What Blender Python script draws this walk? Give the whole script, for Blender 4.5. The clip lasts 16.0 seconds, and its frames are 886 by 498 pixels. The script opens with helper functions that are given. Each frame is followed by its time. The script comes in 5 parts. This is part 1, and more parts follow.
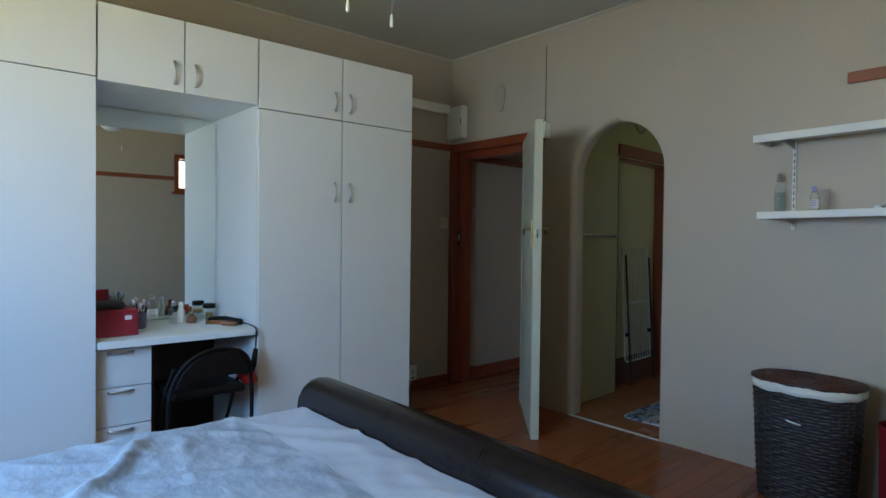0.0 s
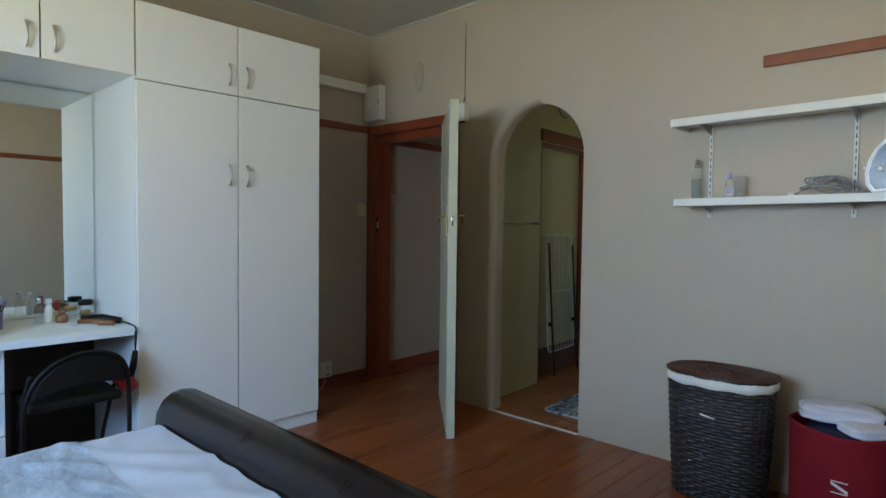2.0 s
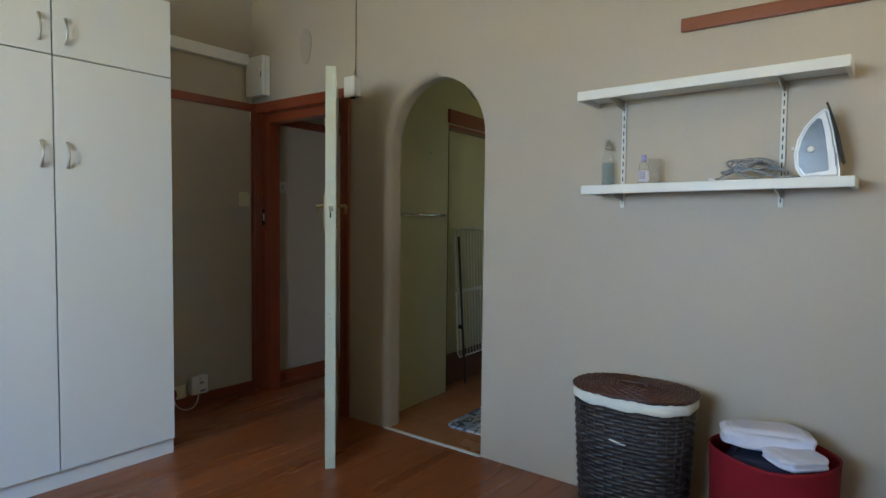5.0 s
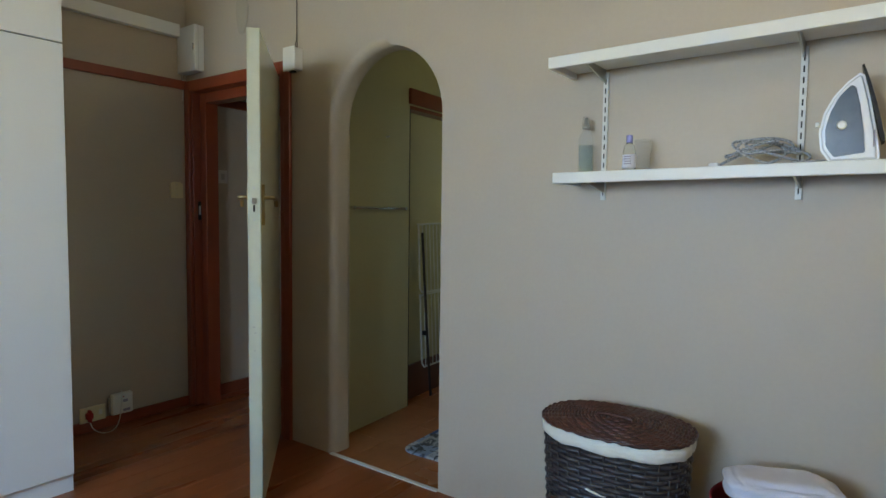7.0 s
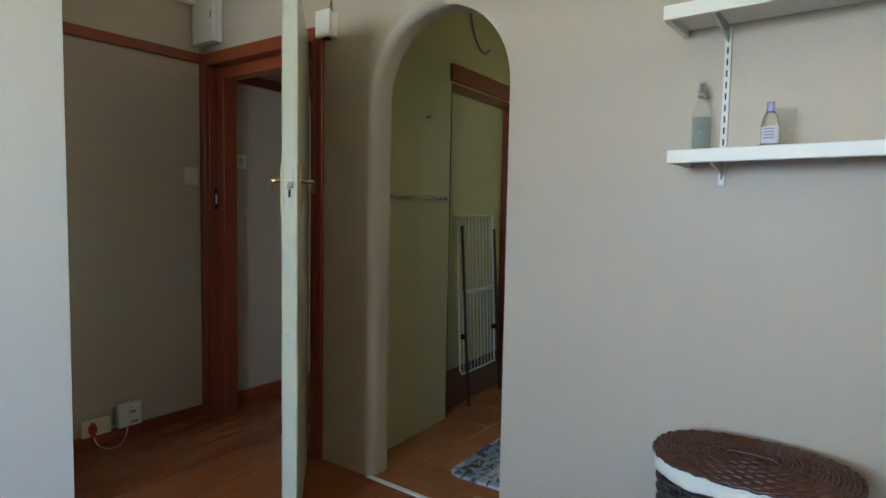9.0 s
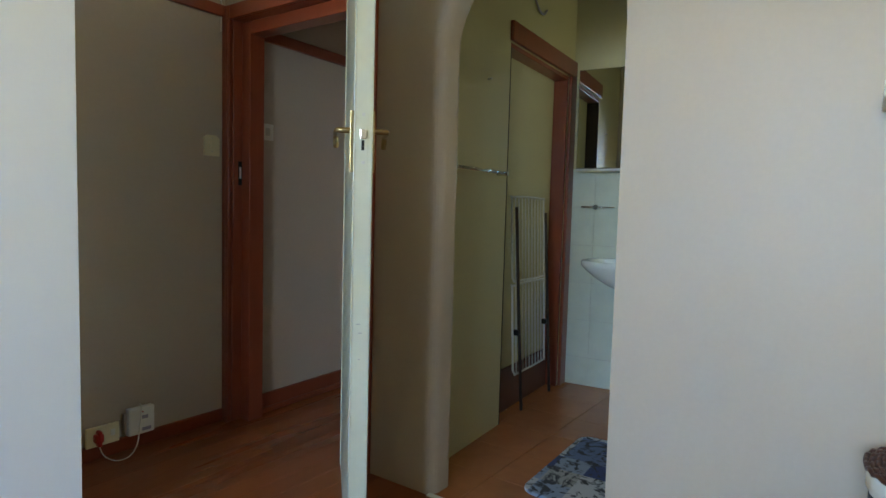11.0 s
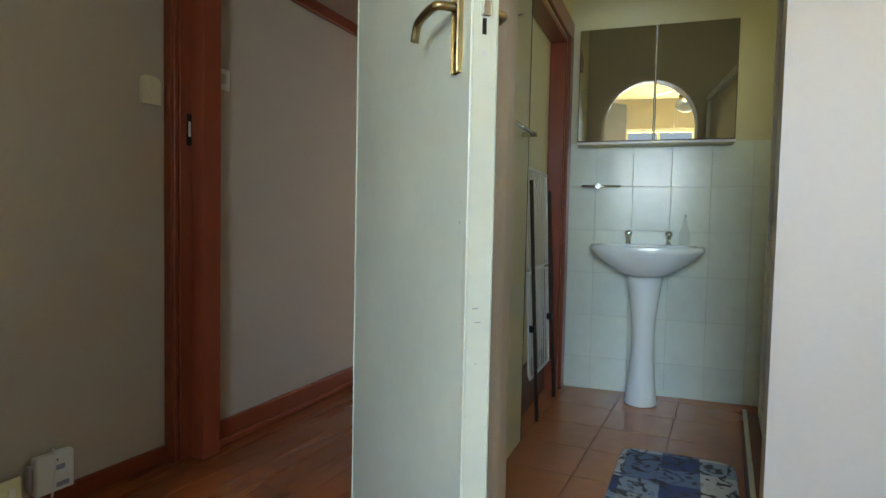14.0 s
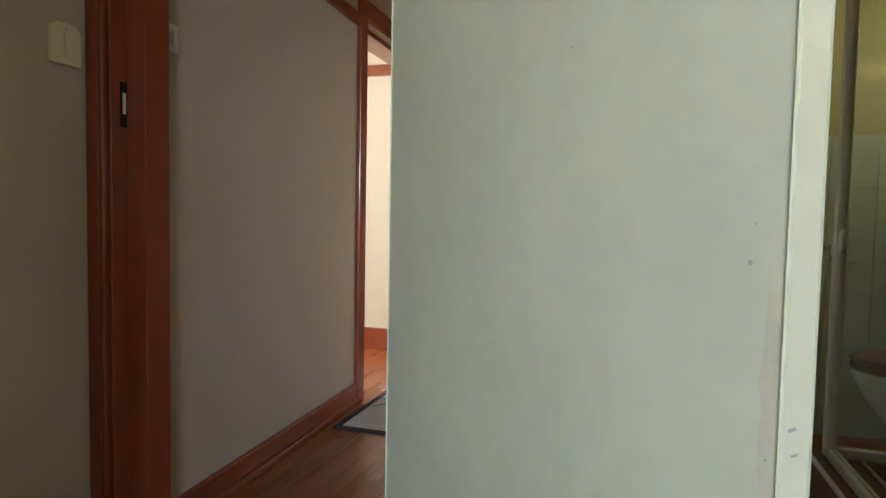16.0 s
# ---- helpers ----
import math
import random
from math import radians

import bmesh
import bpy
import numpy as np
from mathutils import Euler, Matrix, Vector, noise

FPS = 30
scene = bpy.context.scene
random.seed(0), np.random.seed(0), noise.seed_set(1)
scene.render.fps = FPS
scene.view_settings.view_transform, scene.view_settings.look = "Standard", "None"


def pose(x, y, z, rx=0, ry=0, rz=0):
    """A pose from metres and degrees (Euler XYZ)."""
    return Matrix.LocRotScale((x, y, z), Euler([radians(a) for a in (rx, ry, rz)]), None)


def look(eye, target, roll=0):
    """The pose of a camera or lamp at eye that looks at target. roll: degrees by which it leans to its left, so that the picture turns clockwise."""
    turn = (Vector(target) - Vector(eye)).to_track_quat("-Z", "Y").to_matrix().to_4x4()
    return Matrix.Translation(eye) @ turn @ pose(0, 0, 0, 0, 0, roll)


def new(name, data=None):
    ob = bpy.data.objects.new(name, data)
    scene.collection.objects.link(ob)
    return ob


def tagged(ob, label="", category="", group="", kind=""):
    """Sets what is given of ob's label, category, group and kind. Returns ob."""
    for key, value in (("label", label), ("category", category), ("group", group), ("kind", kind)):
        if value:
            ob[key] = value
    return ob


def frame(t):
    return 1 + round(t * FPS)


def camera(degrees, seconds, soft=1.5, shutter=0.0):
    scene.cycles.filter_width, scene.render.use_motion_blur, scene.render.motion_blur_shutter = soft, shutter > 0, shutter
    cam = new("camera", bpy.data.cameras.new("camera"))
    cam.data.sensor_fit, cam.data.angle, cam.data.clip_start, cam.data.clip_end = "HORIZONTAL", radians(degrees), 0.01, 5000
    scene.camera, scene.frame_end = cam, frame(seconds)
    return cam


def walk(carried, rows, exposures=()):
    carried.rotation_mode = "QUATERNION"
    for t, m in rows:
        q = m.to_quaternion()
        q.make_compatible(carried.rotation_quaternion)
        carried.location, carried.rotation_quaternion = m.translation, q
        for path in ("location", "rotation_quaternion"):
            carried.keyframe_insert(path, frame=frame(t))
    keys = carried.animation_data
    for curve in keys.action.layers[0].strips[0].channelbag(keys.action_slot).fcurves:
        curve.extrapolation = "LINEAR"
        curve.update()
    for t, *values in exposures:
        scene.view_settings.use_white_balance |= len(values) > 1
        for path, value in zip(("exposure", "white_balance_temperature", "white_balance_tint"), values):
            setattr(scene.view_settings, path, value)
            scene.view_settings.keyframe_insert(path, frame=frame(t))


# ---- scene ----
cam = camera(73.5, 16.0)
PATH = [
    (0, (0.288, 0.078, 1.28), (1.589, 1.596, 1.242), 0.7),
    (0.5, (0.358, 0.106, 1.28), (1.701, 1.587, 1.226), 0.7),
    (1, (0.434, 0.126, 1.278), (1.812, 1.573, 1.213), 0.8),
    (1.5, (0.514, 0.135, 1.275), (1.925, 1.55, 1.201), 0.7),
    (2, (0.576, 0.149, 1.287), (2.027, 1.523, 1.208), 0.7),
    (2.5, (0.68, 0.156, 1.29), (2.168, 1.49, 1.213), 0.7),
    (3, (0.795, 0.162, 1.293), (2.309, 1.465, 1.215), 0.7),
    (3.5, (0.887, 0.174, 1.293), (2.42, 1.455, 1.209), 0.6),
    (4, (0.966, 0.196, 1.283), (2.518, 1.455, 1.197), 0.6),
    (6.5, (1.527, 0.418, 1.289), (3.14, 1.594, 1.166), 0.7),
    (7, (1.643, 0.45, 1.294), (3.258, 1.624, 1.169), 0.7),
    (7.5, (1.719, 0.524, 1.294), (3.337, 1.693, 1.167), 0.7),
    (8, (1.778, 0.67, 1.293), (3.395, 1.84, 1.161), 0.8),
    (8.5, (1.801, 0.776, 1.279), (3.412, 1.952, 1.145), 1.0),
    (9, (1.829, 0.88, 1.262), (3.437, 2.062, 1.121), 1.1),
    (9.5, (1.867, 1.035, 1.251), (3.474, 2.217, 1.107), 1.3),
    (10, (1.901, 1.164, 1.233), (3.514, 2.337, 1.088), 1.4),
    (12.5, (2.076, 1.751, 0.977), (3.756, 2.829, 0.869), 1.6),
    (13, (2.113, 1.868, 0.967), (3.834, 2.882, 0.857), 1.5),
    (13.5, (2.134, 1.969, 0.966), (3.895, 2.911, 0.855), 1.3),
    (14, (2.192, 2.138, 0.960), (3.996, 2.996, 0.860), 1.2),
    (14.5, (2.259, 2.295, 0.943), (4.099, 3.073, 0.844), 1.2),
    (15, (2.334, 2.417, 0.941), (4.199, 3.132, 0.846), 1.2),
    (15.5, (2.458, 2.567, 0.947), (4.345, 3.221, 0.85), 1.2),
    (16, (2.557, 2.685, 0.992), (4.46, 3.291, 0.887), 1.1),
]
walk(cam, [(t, look(eye, target, roll)) for t, eye, target, roll in PATH], [(0.0, -1.66, 6200, 20), (1.5, -1.36, 6500, 20), (3.5, -1.18, 6700, 20), (8.0, -0.88, 6750, 20), (10.0, -0.66, 6750, 20), (12.5, -0.40, 6900, 21), (15.0, -0.06, 7400, 22), (16.0, -0.16, 7800, 23)])

# ---- world, sun and large lights ----
world = bpy.data.worlds.new("sky_world")
scene.world = world
world.use_nodes = True
wnt = world.node_tree
sky = wnt.nodes.new("ShaderNodeTexSky")
sky.sky_type, sky.sun_disc = "NISHITA", False
sky.sun_elevation, sky.sun_rotation = radians(52), radians(70)
wnt.links.new(sky.outputs[0], wnt.nodes["Background"].inputs[0])
wnt.nodes["Background"].inputs[1].default_value = 0.10

sun = new("sun", bpy.data.lights.new("sun", "SUN"))
sun.data.energy, sun.data.angle, sun.data.color = 4.0, radians(0.5), (1.0, 0.95, 0.86)
sun.matrix_world = look((20 * math.sin(radians(70)), 20 * math.cos(radians(70)), 26), (0, 0, 0))


def window_light(x, y, z, tx, ty, tz, wide, high, watts, colour, spread=180):
    """Daylight entering through a window opening."""
    lamp = new("window_daylight", bpy.data.lights.new("window_daylight", "AREA"))
    lamp.data.shape, lamp.data.size, lamp.data.size_y = "RECTANGLE", wide, high
    lamp.data.energy, lamp.data.color, lamp.data.spread = watts, colour, radians(spread)
    lamp.matrix_world = look((x, y, z), (tx, ty, tz))
    return lamp


SKY_BLUE, GARDEN = (0.235, 0.55, 1.0), (1.0, 0.88, 0.18)
window_light(-0.90, 1.565, 1.68, 0.1, 1.62, 0.15, 1.48, 1.40, 278, SKY_BLUE, 180)
window_light(-0.905, 1.565, 1.68, 0.1, 1.55, 3.30, 1.48, 1.40, 122, GARDEN, 180)
window_light(3.10, -0.83, 2.17, 3.0, 1.0, 1.5, 0.54, 0.40, 12.0, (1.0, 0.93, 0.66))
window_light(5.40, 0.83, 1.92, 5.3, 2.0, 1.4, 0.6, 0.5, 5.0, (0.88, 1.0, 0.62))
window_light(5.75, 7.17, 1.55, 5.7, 5.0, 1.0, 1.3, 1.25, 150, (0.80, 0.92, 1.0))

# ---- materials ----


def paint(name, colour, rough=0.5, spread=0.06, coarse=1.2, fine=40.0, bump=0.05, metal=0.0, stretch=(1, 1, 1), spec=0.5, per_object=0.0, per_island=0.0, coat=0.0):
    """A surface with variation at two scales, in metres, and fine relief."""
    m = bpy.data.materials.new(name)
    m.use_nodes = True
    nt = m.node_tree
    b = nt.nodes["Principled BSDF"]
    geo = nt.nodes.new("ShaderNodeNewGeometry")
    mp = nt.nodes.new("ShaderNodeMapping")
    mp.inputs["Scale"].default_value = stretch
    nt.links.new(geo.outputs["Position"], mp.inputs[0])
    big, small = nt.nodes.new("ShaderNodeTexNoise"), nt.nodes.new("ShaderNodeTexNoise")
    big.inputs["Scale"].default_value, big.inputs["Detail"].default_value = coarse, 4
    small.inputs["Scale"].default_value, small.inputs["Detail"].default_value = fine, 3
    nt.links.new(mp.outputs[0], big.inputs[0])
    nt.links.new(mp.outputs[0], small.inputs[0])
    add = nt.nodes.new("ShaderNodeMath")
    add.operation = "MULTIPLY_ADD"
    nt.links.new(small.outputs[0], add.inputs[0])
    add.inputs[1].default_value = 0.5
    nt.links.new(big.outputs[0], add.inputs[2])
    top = add.outputs[0]
    if per_object or per_island:
        src = nt.nodes.new("ShaderNodeObjectInfo") if per_object else geo
        more = nt.nodes.new("ShaderNodeMath")
        more.operation = "MULTIPLY_ADD"
        nt.links.new(src.outputs["Random" if per_object else "Random Per Island"], more.inputs[0])
        more.inputs[1].default_value = per_object or per_island
        nt.links.new(top, more.inputs[2])
        shift = nt.nodes.new("ShaderNodeMath")
        shift.operation = "SUBTRACT"
        nt.links.new(more.outputs[0], shift.inputs[0])
        shift.inputs[1].default_value = (per_object or per_island) / 2
        top = shift.outputs[0]
    ramp = nt.nodes.new("ShaderNodeMapRange")
    ramp.inputs[1].default_value, ramp.inputs[2].default_value = 0.4, 1.1
    ramp.inputs[3].default_value, ramp.inputs[4].default_value = 1 - spread, 1 + spread
    nt.links.new(top, ramp.inputs[0])
    hue = nt.nodes.new("ShaderNodeVectorMath")
    hue.operation = "SCALE"
    hue.inputs[0].default_value = colour
    nt.links.new(ramp.outputs[0], hue.inputs["Scale"])
    nt.links.new(hue.outputs[0], b.inputs["Base Color"])
    gloss = nt.nodes.new("ShaderNodeMapRange")
    gloss.inputs[3].default_value, gloss.inputs[4].default_value = rough * 0.85, min(1, rough * 1.15)
    nt.links.new(big.outputs[0], gloss.inputs[0])
    nt.links.new(gloss.outputs[0], b.inputs["Roughness"])
    b.inputs["Metallic"].default_value = metal
    b.inputs["Specular IOR Level"].default_value = spec
    if coat:
        b.inputs["Coat Weight"].default_value, b.inputs["Coat Roughness"].default_value = coat, 0.12
    if bump:
        bp = nt.nodes.new("ShaderNodeBump")
        bp.inputs["Strength"].default_value, bp.inputs["Distance"].default_value = bump, 0.01
        nt.links.new(add.outputs[0], bp.inputs["Height"])
        nt.links.new(bp.outputs[0], b.inputs["Normal"])
    return m


def glassy(name, colour=(1, 1, 1), rough=0.02, ior=1.45):
    m = bpy.data.materials.new(name)
    m.use_nodes = True
    b = m.node_tree.nodes["Principled BSDF"]
    b.inputs["Base Color"].default_value = (*colour, 1)
    b.inputs["Roughness"].default_value, b.inputs["IOR"].default_value = rough, ior
    b.inputs["Transmission Weight"].default_value = 1.0
    return m


WALL = paint("wall_paint_taupe", (0.465, 0.395, 0.31), 0.46, 0.05, 0.9, 60, 0.10)
PATCH = paint("patched_plaster", (0.41, 0.355, 0.285), 0.6, 0.08, 6, 60, 0.2)
BATH_WALL = paint("wall_paint_olive_cream", (0.54, 0.49, 0.285), 0.5, 0.05, 1.1, 60, 0.08)
CREAM_WALL = paint("wall_paint_cream", (0.58, 0.545, 0.45), 0.6, 0.04, 1.0, 60, 0.06)
CEILING = paint("ceiling_paint", (0.54, 0.515, 0.46), 0.7, 0.06, 1.4, 30, 0.15)
TRIM = paint("varnished_red_wood", (0.235, 0.046, 0.018), 0.30, 0.20, 3.0, 26, 0.06, stretch=(1, 1, 0.12), coat=0.3)
RAIL_WOOD = paint("varnished_rail_wood", (0.24, 0.058, 0.021), 0.35, 0.25, 3.0, 26, 0.05, stretch=(1, 0.15, 1), coat=0.3)
FLOOR = paint("polished_floor_boards", (0.26, 0.070, 0.021), 0.28, 0.20, 2.2, 22, 0.05, stretch=(0.14, 1.6, 1), per_object=0.28, coat=0.12, spec=0.35)
MELAMINE = paint("white_melamine", (0.80, 0.80, 0.76), 0.38, 0.02, 1.2, 90, 0.03)
NICHE_WHITE = paint("white_niche_panel", (0.83, 0.85, 0.81), 0.4, 0.02, 1.2, 90, 0.02)
# dark brown of real dark parts; also stands in for shade in gaps
DARK_AND_SHADE = paint("dark_brown_and_gap_shade", (0.035, 0.022, 0.016), 0.7, 0.2, 2, 20, 0.05)
DOOR_PAINT = paint("gloss_white_door_paint", (0.53, 0.535, 0.41), 0.30, 0.09, 3.0, 26, 0.03)
SCUFF = paint("scuff_marks", (0.36, 0.345, 0.30), 0.6, 0.3, 8, 60, 0.0)
CREAM_SCUFF = paint("worn_undercoat", (0.55, 0.51, 0.385), 0.5, 0.15, 6, 50, 0.05)
CHROME = paint("chrome", (0.72, 0.72, 0.70), 0.16, 0.05, 4, 60, 0.0, metal=1.0)
SATIN = paint("satin_nickel", (0.55, 0.54, 0.50), 0.32, 0.06, 6, 90, 0.02, metal=1.0)
BRASS = paint("worn_brass", (0.36, 0.26, 0.12), 0.30, 0.25, 12, 90, 0.04, metal=1.0)
BLACK = paint("black_plastic", (0.010, 0.008, 0.007), 0.45, 0.25, 8, 60, 0.03, spec=0.22)
LEATHER = paint("dark_brown_leather", (0.0105, 0.0065, 0.006), 0.24, 0.25, 7, 150, 0.04, spec=0.20)
VELVET = paint("crushed_velvet_throw", (0.30, 0.315, 0.335), 0.5, 0.38, 20, 70, 0.40, stretch=(1, 0.5, 1))
SHEET = paint("pale_bedspread", (0.42, 0.42, 0.44), 0.7, 0.05, 6, 120, 0.12)
WICKER = paint("dark_wicker", (0.032, 0.026, 0.026), 0.36, 0.45, 30, 140, 0.25, per_island=0.4)
LID_WICKER = paint("brown_wicker_lid", (0.075, 0.024, 0.015), 0.34, 0.45, 25, 140, 0.25, per_island=0.5)
LINER = paint("cream_cotton_liner", (0.72, 0.70, 0.62), 0.85, 0.06, 14, 160, 0.2)
RED_FABRIC = paint("red_hamper_fabric", (0.215, 0.008, 0.013), 0.8, 0.14, 7, 190, 0.2, spec=0.2)
DARK_CLOTH = paint("dark_grey_cloth", (0.05, 0.05, 0.055), 0.85, 0.2, 12, 160, 0.2)
NAVY = paint("navy_cloth", (0.012, 0.018, 0.055), 0.85, 0.2, 12, 160, 0.2)
LILAC = paint("pale_lilac_towel", (0.66, 0.65, 0.74), 0.9, 0.06, 16, 220, 0.35)
WHITE_PLASTIC = paint("white_plastic", (0.74, 0.73, 0.68), 0.35, 0.03, 6, 60, 0.0)
OLD_PLASTIC = paint("yellowed_switch_plastic", (0.70, 0.63, 0.42), 0.35, 0.06, 6, 60, 0.0)
RED_PLASTIC = paint("red_plastic", (0.42, 0.018, 0.014), 0.35, 0.06, 6, 60, 0.0)
RED_BOX = paint("red_box_card", (0.30, 0.012, 0.022), 0.45, 0.10, 8, 70, 0.05)
SHELF_WHITE = paint("white_shelf_board", (0.78, 0.78, 0.74), 0.4, 0.03, 3, 60, 0.05)
IRON_GREY = paint("grey_iron_body", (0.075, 0.095, 0.125), 0.22, 0.40, 9, 30, 0.0, spec=0.4, coat=0.08)
IRON_WHITE = paint("white_iron_body", (0.76, 0.77, 0.80), 0.25, 0.03, 9, 60, 0.0)
CORD_GREY = paint("speckled_grey_cord", (0.30, 0.31, 0.33), 0.8, 0.7, 160, 320, 0.2)
CLEAR = paint("clear_plastic", (0.42, 0.50, 0.50), 0.08, 0.02, 4, 20, 0.0)
CLEAR.node_tree.nodes["Principled BSDF"].inputs["Alpha"].default_value = 0.10
WINDOW_GLASS = glassy("window_glass", (1, 1, 1), 0.0, 1.1)
THIN_CLEAR = paint("thin_clear_plastic", (0.55, 0.58, 0.60), 0.08, 0.02, 4, 20, 0.0)
THIN_CLEAR.node_tree.nodes["Principled BSDF"].inputs["Alpha"].default_value = 0.10
CLEAR_GLASS = glassy("clear_bottle_plastic", (0.92, 0.97, 0.97), 0.03, 1.22)
SHOWER_GLASS = glassy("shower_glass", (0.985, 0.99, 0.985), 0.02, 1.06)
TEAL_LIQUID = paint("teal_liquid", (0.10, 0.26, 0.25), 0.2, 0.1, 6, 60, 0.0)
SPRAY_LIQUID = paint("pale_teal_liquid", (0.09, 0.28, 0.28), 0.08, 0.1, 6, 60, 0.0)
SPRAY_LIQUID.node_tree.nodes["Principled BSDF"].inputs["Alpha"].default_value = 0.26
LILAC_PLASTIC = paint("lilac_plastic", (0.36, 0.34, 0.62), 0.35, 0.05, 6, 60, 0.0)
LABEL_WHITE = paint("paper_label", (0.70, 0.70, 0.70), 0.6, 0.05, 10, 60, 0.0)
LABEL_INK = paint("label_ink", (0.30, 0.28, 0.36), 0.6, 0.1, 10, 60, 0.0)
CERAMIC = paint("white_glazed_ceramic", (0.74, 0.79, 0.75), 0.10, 0.02, 3, 20, 0.0, coat=0.4)
TILE_WHITE = paint("white_glazed_wall_tile", (0.60, 0.65, 0.55), 0.22, 0.06, 10, 30, 0.11, per_object=0.25, spec=0.30)
GROUT = paint("pale_grout", (0.52, 0.52, 0.46), 0.8, 0.12, 12, 90, 0.1)
TERRACOTTA = paint("terracotta_floor_tile", (0.38, 0.135, 0.050), 0.26, 0.20, 3, 18, 0.05, per_object=0.15, coat=0.1, spec=0.4)
DARK_GROUT = paint("brown_grout", (0.25, 0.105, 0.052), 0.8, 0.2, 12, 90, 0.1)
KERB_TILE = paint("brown_kerb_tile", (0.13, 0.045, 0.024), 0.50, 0.2, 5, 30, 0.05)
ALU = paint("white_coated_aluminium", (0.64, 0.64, 0.60), 0.35, 0.06, 5, 60, 0.03)
SEAT_WOOD = paint("varnished_toilet_seat", (0.26, 0.095, 0.035), 0.25, 0.2, 5, 30, 0.03, stretch=(1, 0.2, 1), coat=0.4)
GRASS = paint("sunlit_garden_grass", (0.085, 0.110, 0.030), 0.9, 0.4, 0.3, 3, 0.2)


def mirror_material():
    m = bpy.data.materials.new("mirror_silver")
    m.use_nodes = True
    b = m.node_tree.nodes["Principled BSDF"]
    b.inputs["Base Color"].default_value = (0.86, 0.89, 0.86, 1)
    b.inputs["Metallic"].default_value, b.inputs["Roughness"].default_value = 1.0, 0.0
    return m


MIRROR = mirror_material()

LAMP_GLASS = paint("white_lamp_glass", (0.82, 0.80, 0.72), 0.2, 0.02, 6, 40, 0.0)
LAMP_GLASS.node_tree.nodes["Principled BSDF"].inputs["Transmission Weight"].default_value = 0.35


def patchwork(name):
    """Blue, grey and white patches, about 13 cm square, with blurred printed motifs."""
    m = bpy.data.materials.new(name)
    m.use_nodes = True
    nt = m.node_tree
    b = nt.nodes["Principled BSDF"]
    geo = nt.nodes.new("ShaderNodeNewGeometry")
    mp = nt.nodes.new("ShaderNodeMapping")
    mp.inputs["Scale"].default_value = (7.2, 7.2, 0.001)
    mp.inputs["Rotation"].default_value = (0, 0, radians(-3))
    nt.links.new(geo.outputs["Position"], mp.inputs[0])
    snap = nt.nodes.new("ShaderNodeVectorMath")
    snap.operation = "FLOOR"
    nt.links.new(mp.outputs[0], snap.inputs[0])
    white = nt.nodes.new("ShaderNodeTexWhiteNoise")
    nt.links.new(snap.outputs[0], white.inputs[0])
    ramp = nt.nodes.new("ShaderNodeValToRGB")
    ramp.color_ramp.interpolation = "CONSTANT"
    for place, colour in ((0.0, (0.045, 0.070, 0.18, 1)), (0.22, (0.26, 0.32, 0.42, 1)), (0.45, (0.50, 0.51, 0.52, 1)), (0.66, (0.13, 0.18, 0.30, 1)), (0.85, (0.36, 0.36, 0.34, 1))):
        e = ramp.color_ramp.elements.new(place) if place else ramp.color_ramp.elements[0]
        e.position, e.color = place, colour
    ramp.color_ramp.elements[-1].color = (0.36, 0.36, 0.34, 1)
    nt.links.new(white.outputs[0], ramp.inputs[0])
    mot = nt.nodes.new("ShaderNodeTexNoise")
    mot.inputs["Scale"].default_value, mot.inputs["Detail"].default_value, mot.inputs["Distortion"].default_value = 13, 4, 2.0
    nt.links.new(geo.outputs["Position"], mot.inputs[0])
    cut = nt.nodes.new("ShaderNodeMapRange")
    cut.inputs[1].default_value, cut.inputs[2].default_value = 0.40, 0.50
    nt.links.new(mot.outputs[0], cut.inputs[0])
    mix = nt.nodes.new("ShaderNodeMix")
    mix.data_type = "RGBA"
    nt.links.new(cut.outputs[0], mix.inputs[0])
    mix.inputs[6].default_value = (0.045, 0.045, 0.05, 1)
    nt.links.new(ramp.outputs[0], mix.inputs[7])
    nt.links.new(mix.outputs[2], b.inputs["Base Color"])
    b.inputs["Roughness"].default_value = 0.85
    bp = nt.nodes.new("ShaderNodeBump")
    bp.inputs["Strength"].default_value, bp.inputs["Distance"].default_value = 0.4, 0.004
    nt.links.new(mot.outputs[0], bp.inputs["Height"])
    nt.links.new(bp.outputs[0], b.inputs["Normal"])
    return m


MAT_PRINT = patchwork("patchwork_bath_mat_print")
CUP_PRINT = paint("speckled_violet_cup", (0.14, 0.13, 0.24), 0.4, 0.9, 160, 240, 0.0)
RUG_GREY = paint("pale_grey_rug", (0.46, 0.46, 0.48), 0.9, 0.1, 9, 160, 0.3)
RUG_BLACK = paint("black_rug_pattern", (0.018, 0.018, 0.020), 0.9, 0.2, 9, 160, 0.3)

# ---- building helpers ----


def box(bm, x0, x1, y0, y1, z0, z1, bevel=0.0, m=None):
    """Adds a box, its edges rounded by bevel."""
    made = bmesh.ops.create_cube(bm, size=1)["verts"]
    for v in made:
        v.co = Vector((x0 + (v.co.x + 0.5) * (x1 - x0), y0 + (v.co.y + 0.5) * (y1 - y0), z0 + (v.co.z + 0.5) * (z1 - z0)))
        if m is not None:
            v.co = m @ v.co
    if bevel:
        edges = {e for v in made for e in v.link_edges}
        bmesh.ops.bevel(bm, geom=list(edges), offset=bevel, segments=2, profile=0.5, affect="EDGES")
    return bm


def boxes(*some, bevel=0.0, m=None):
    bm = bmesh.new()
    for b in some:
        box(bm, *b, bevel=bevel, m=m)
    return bm


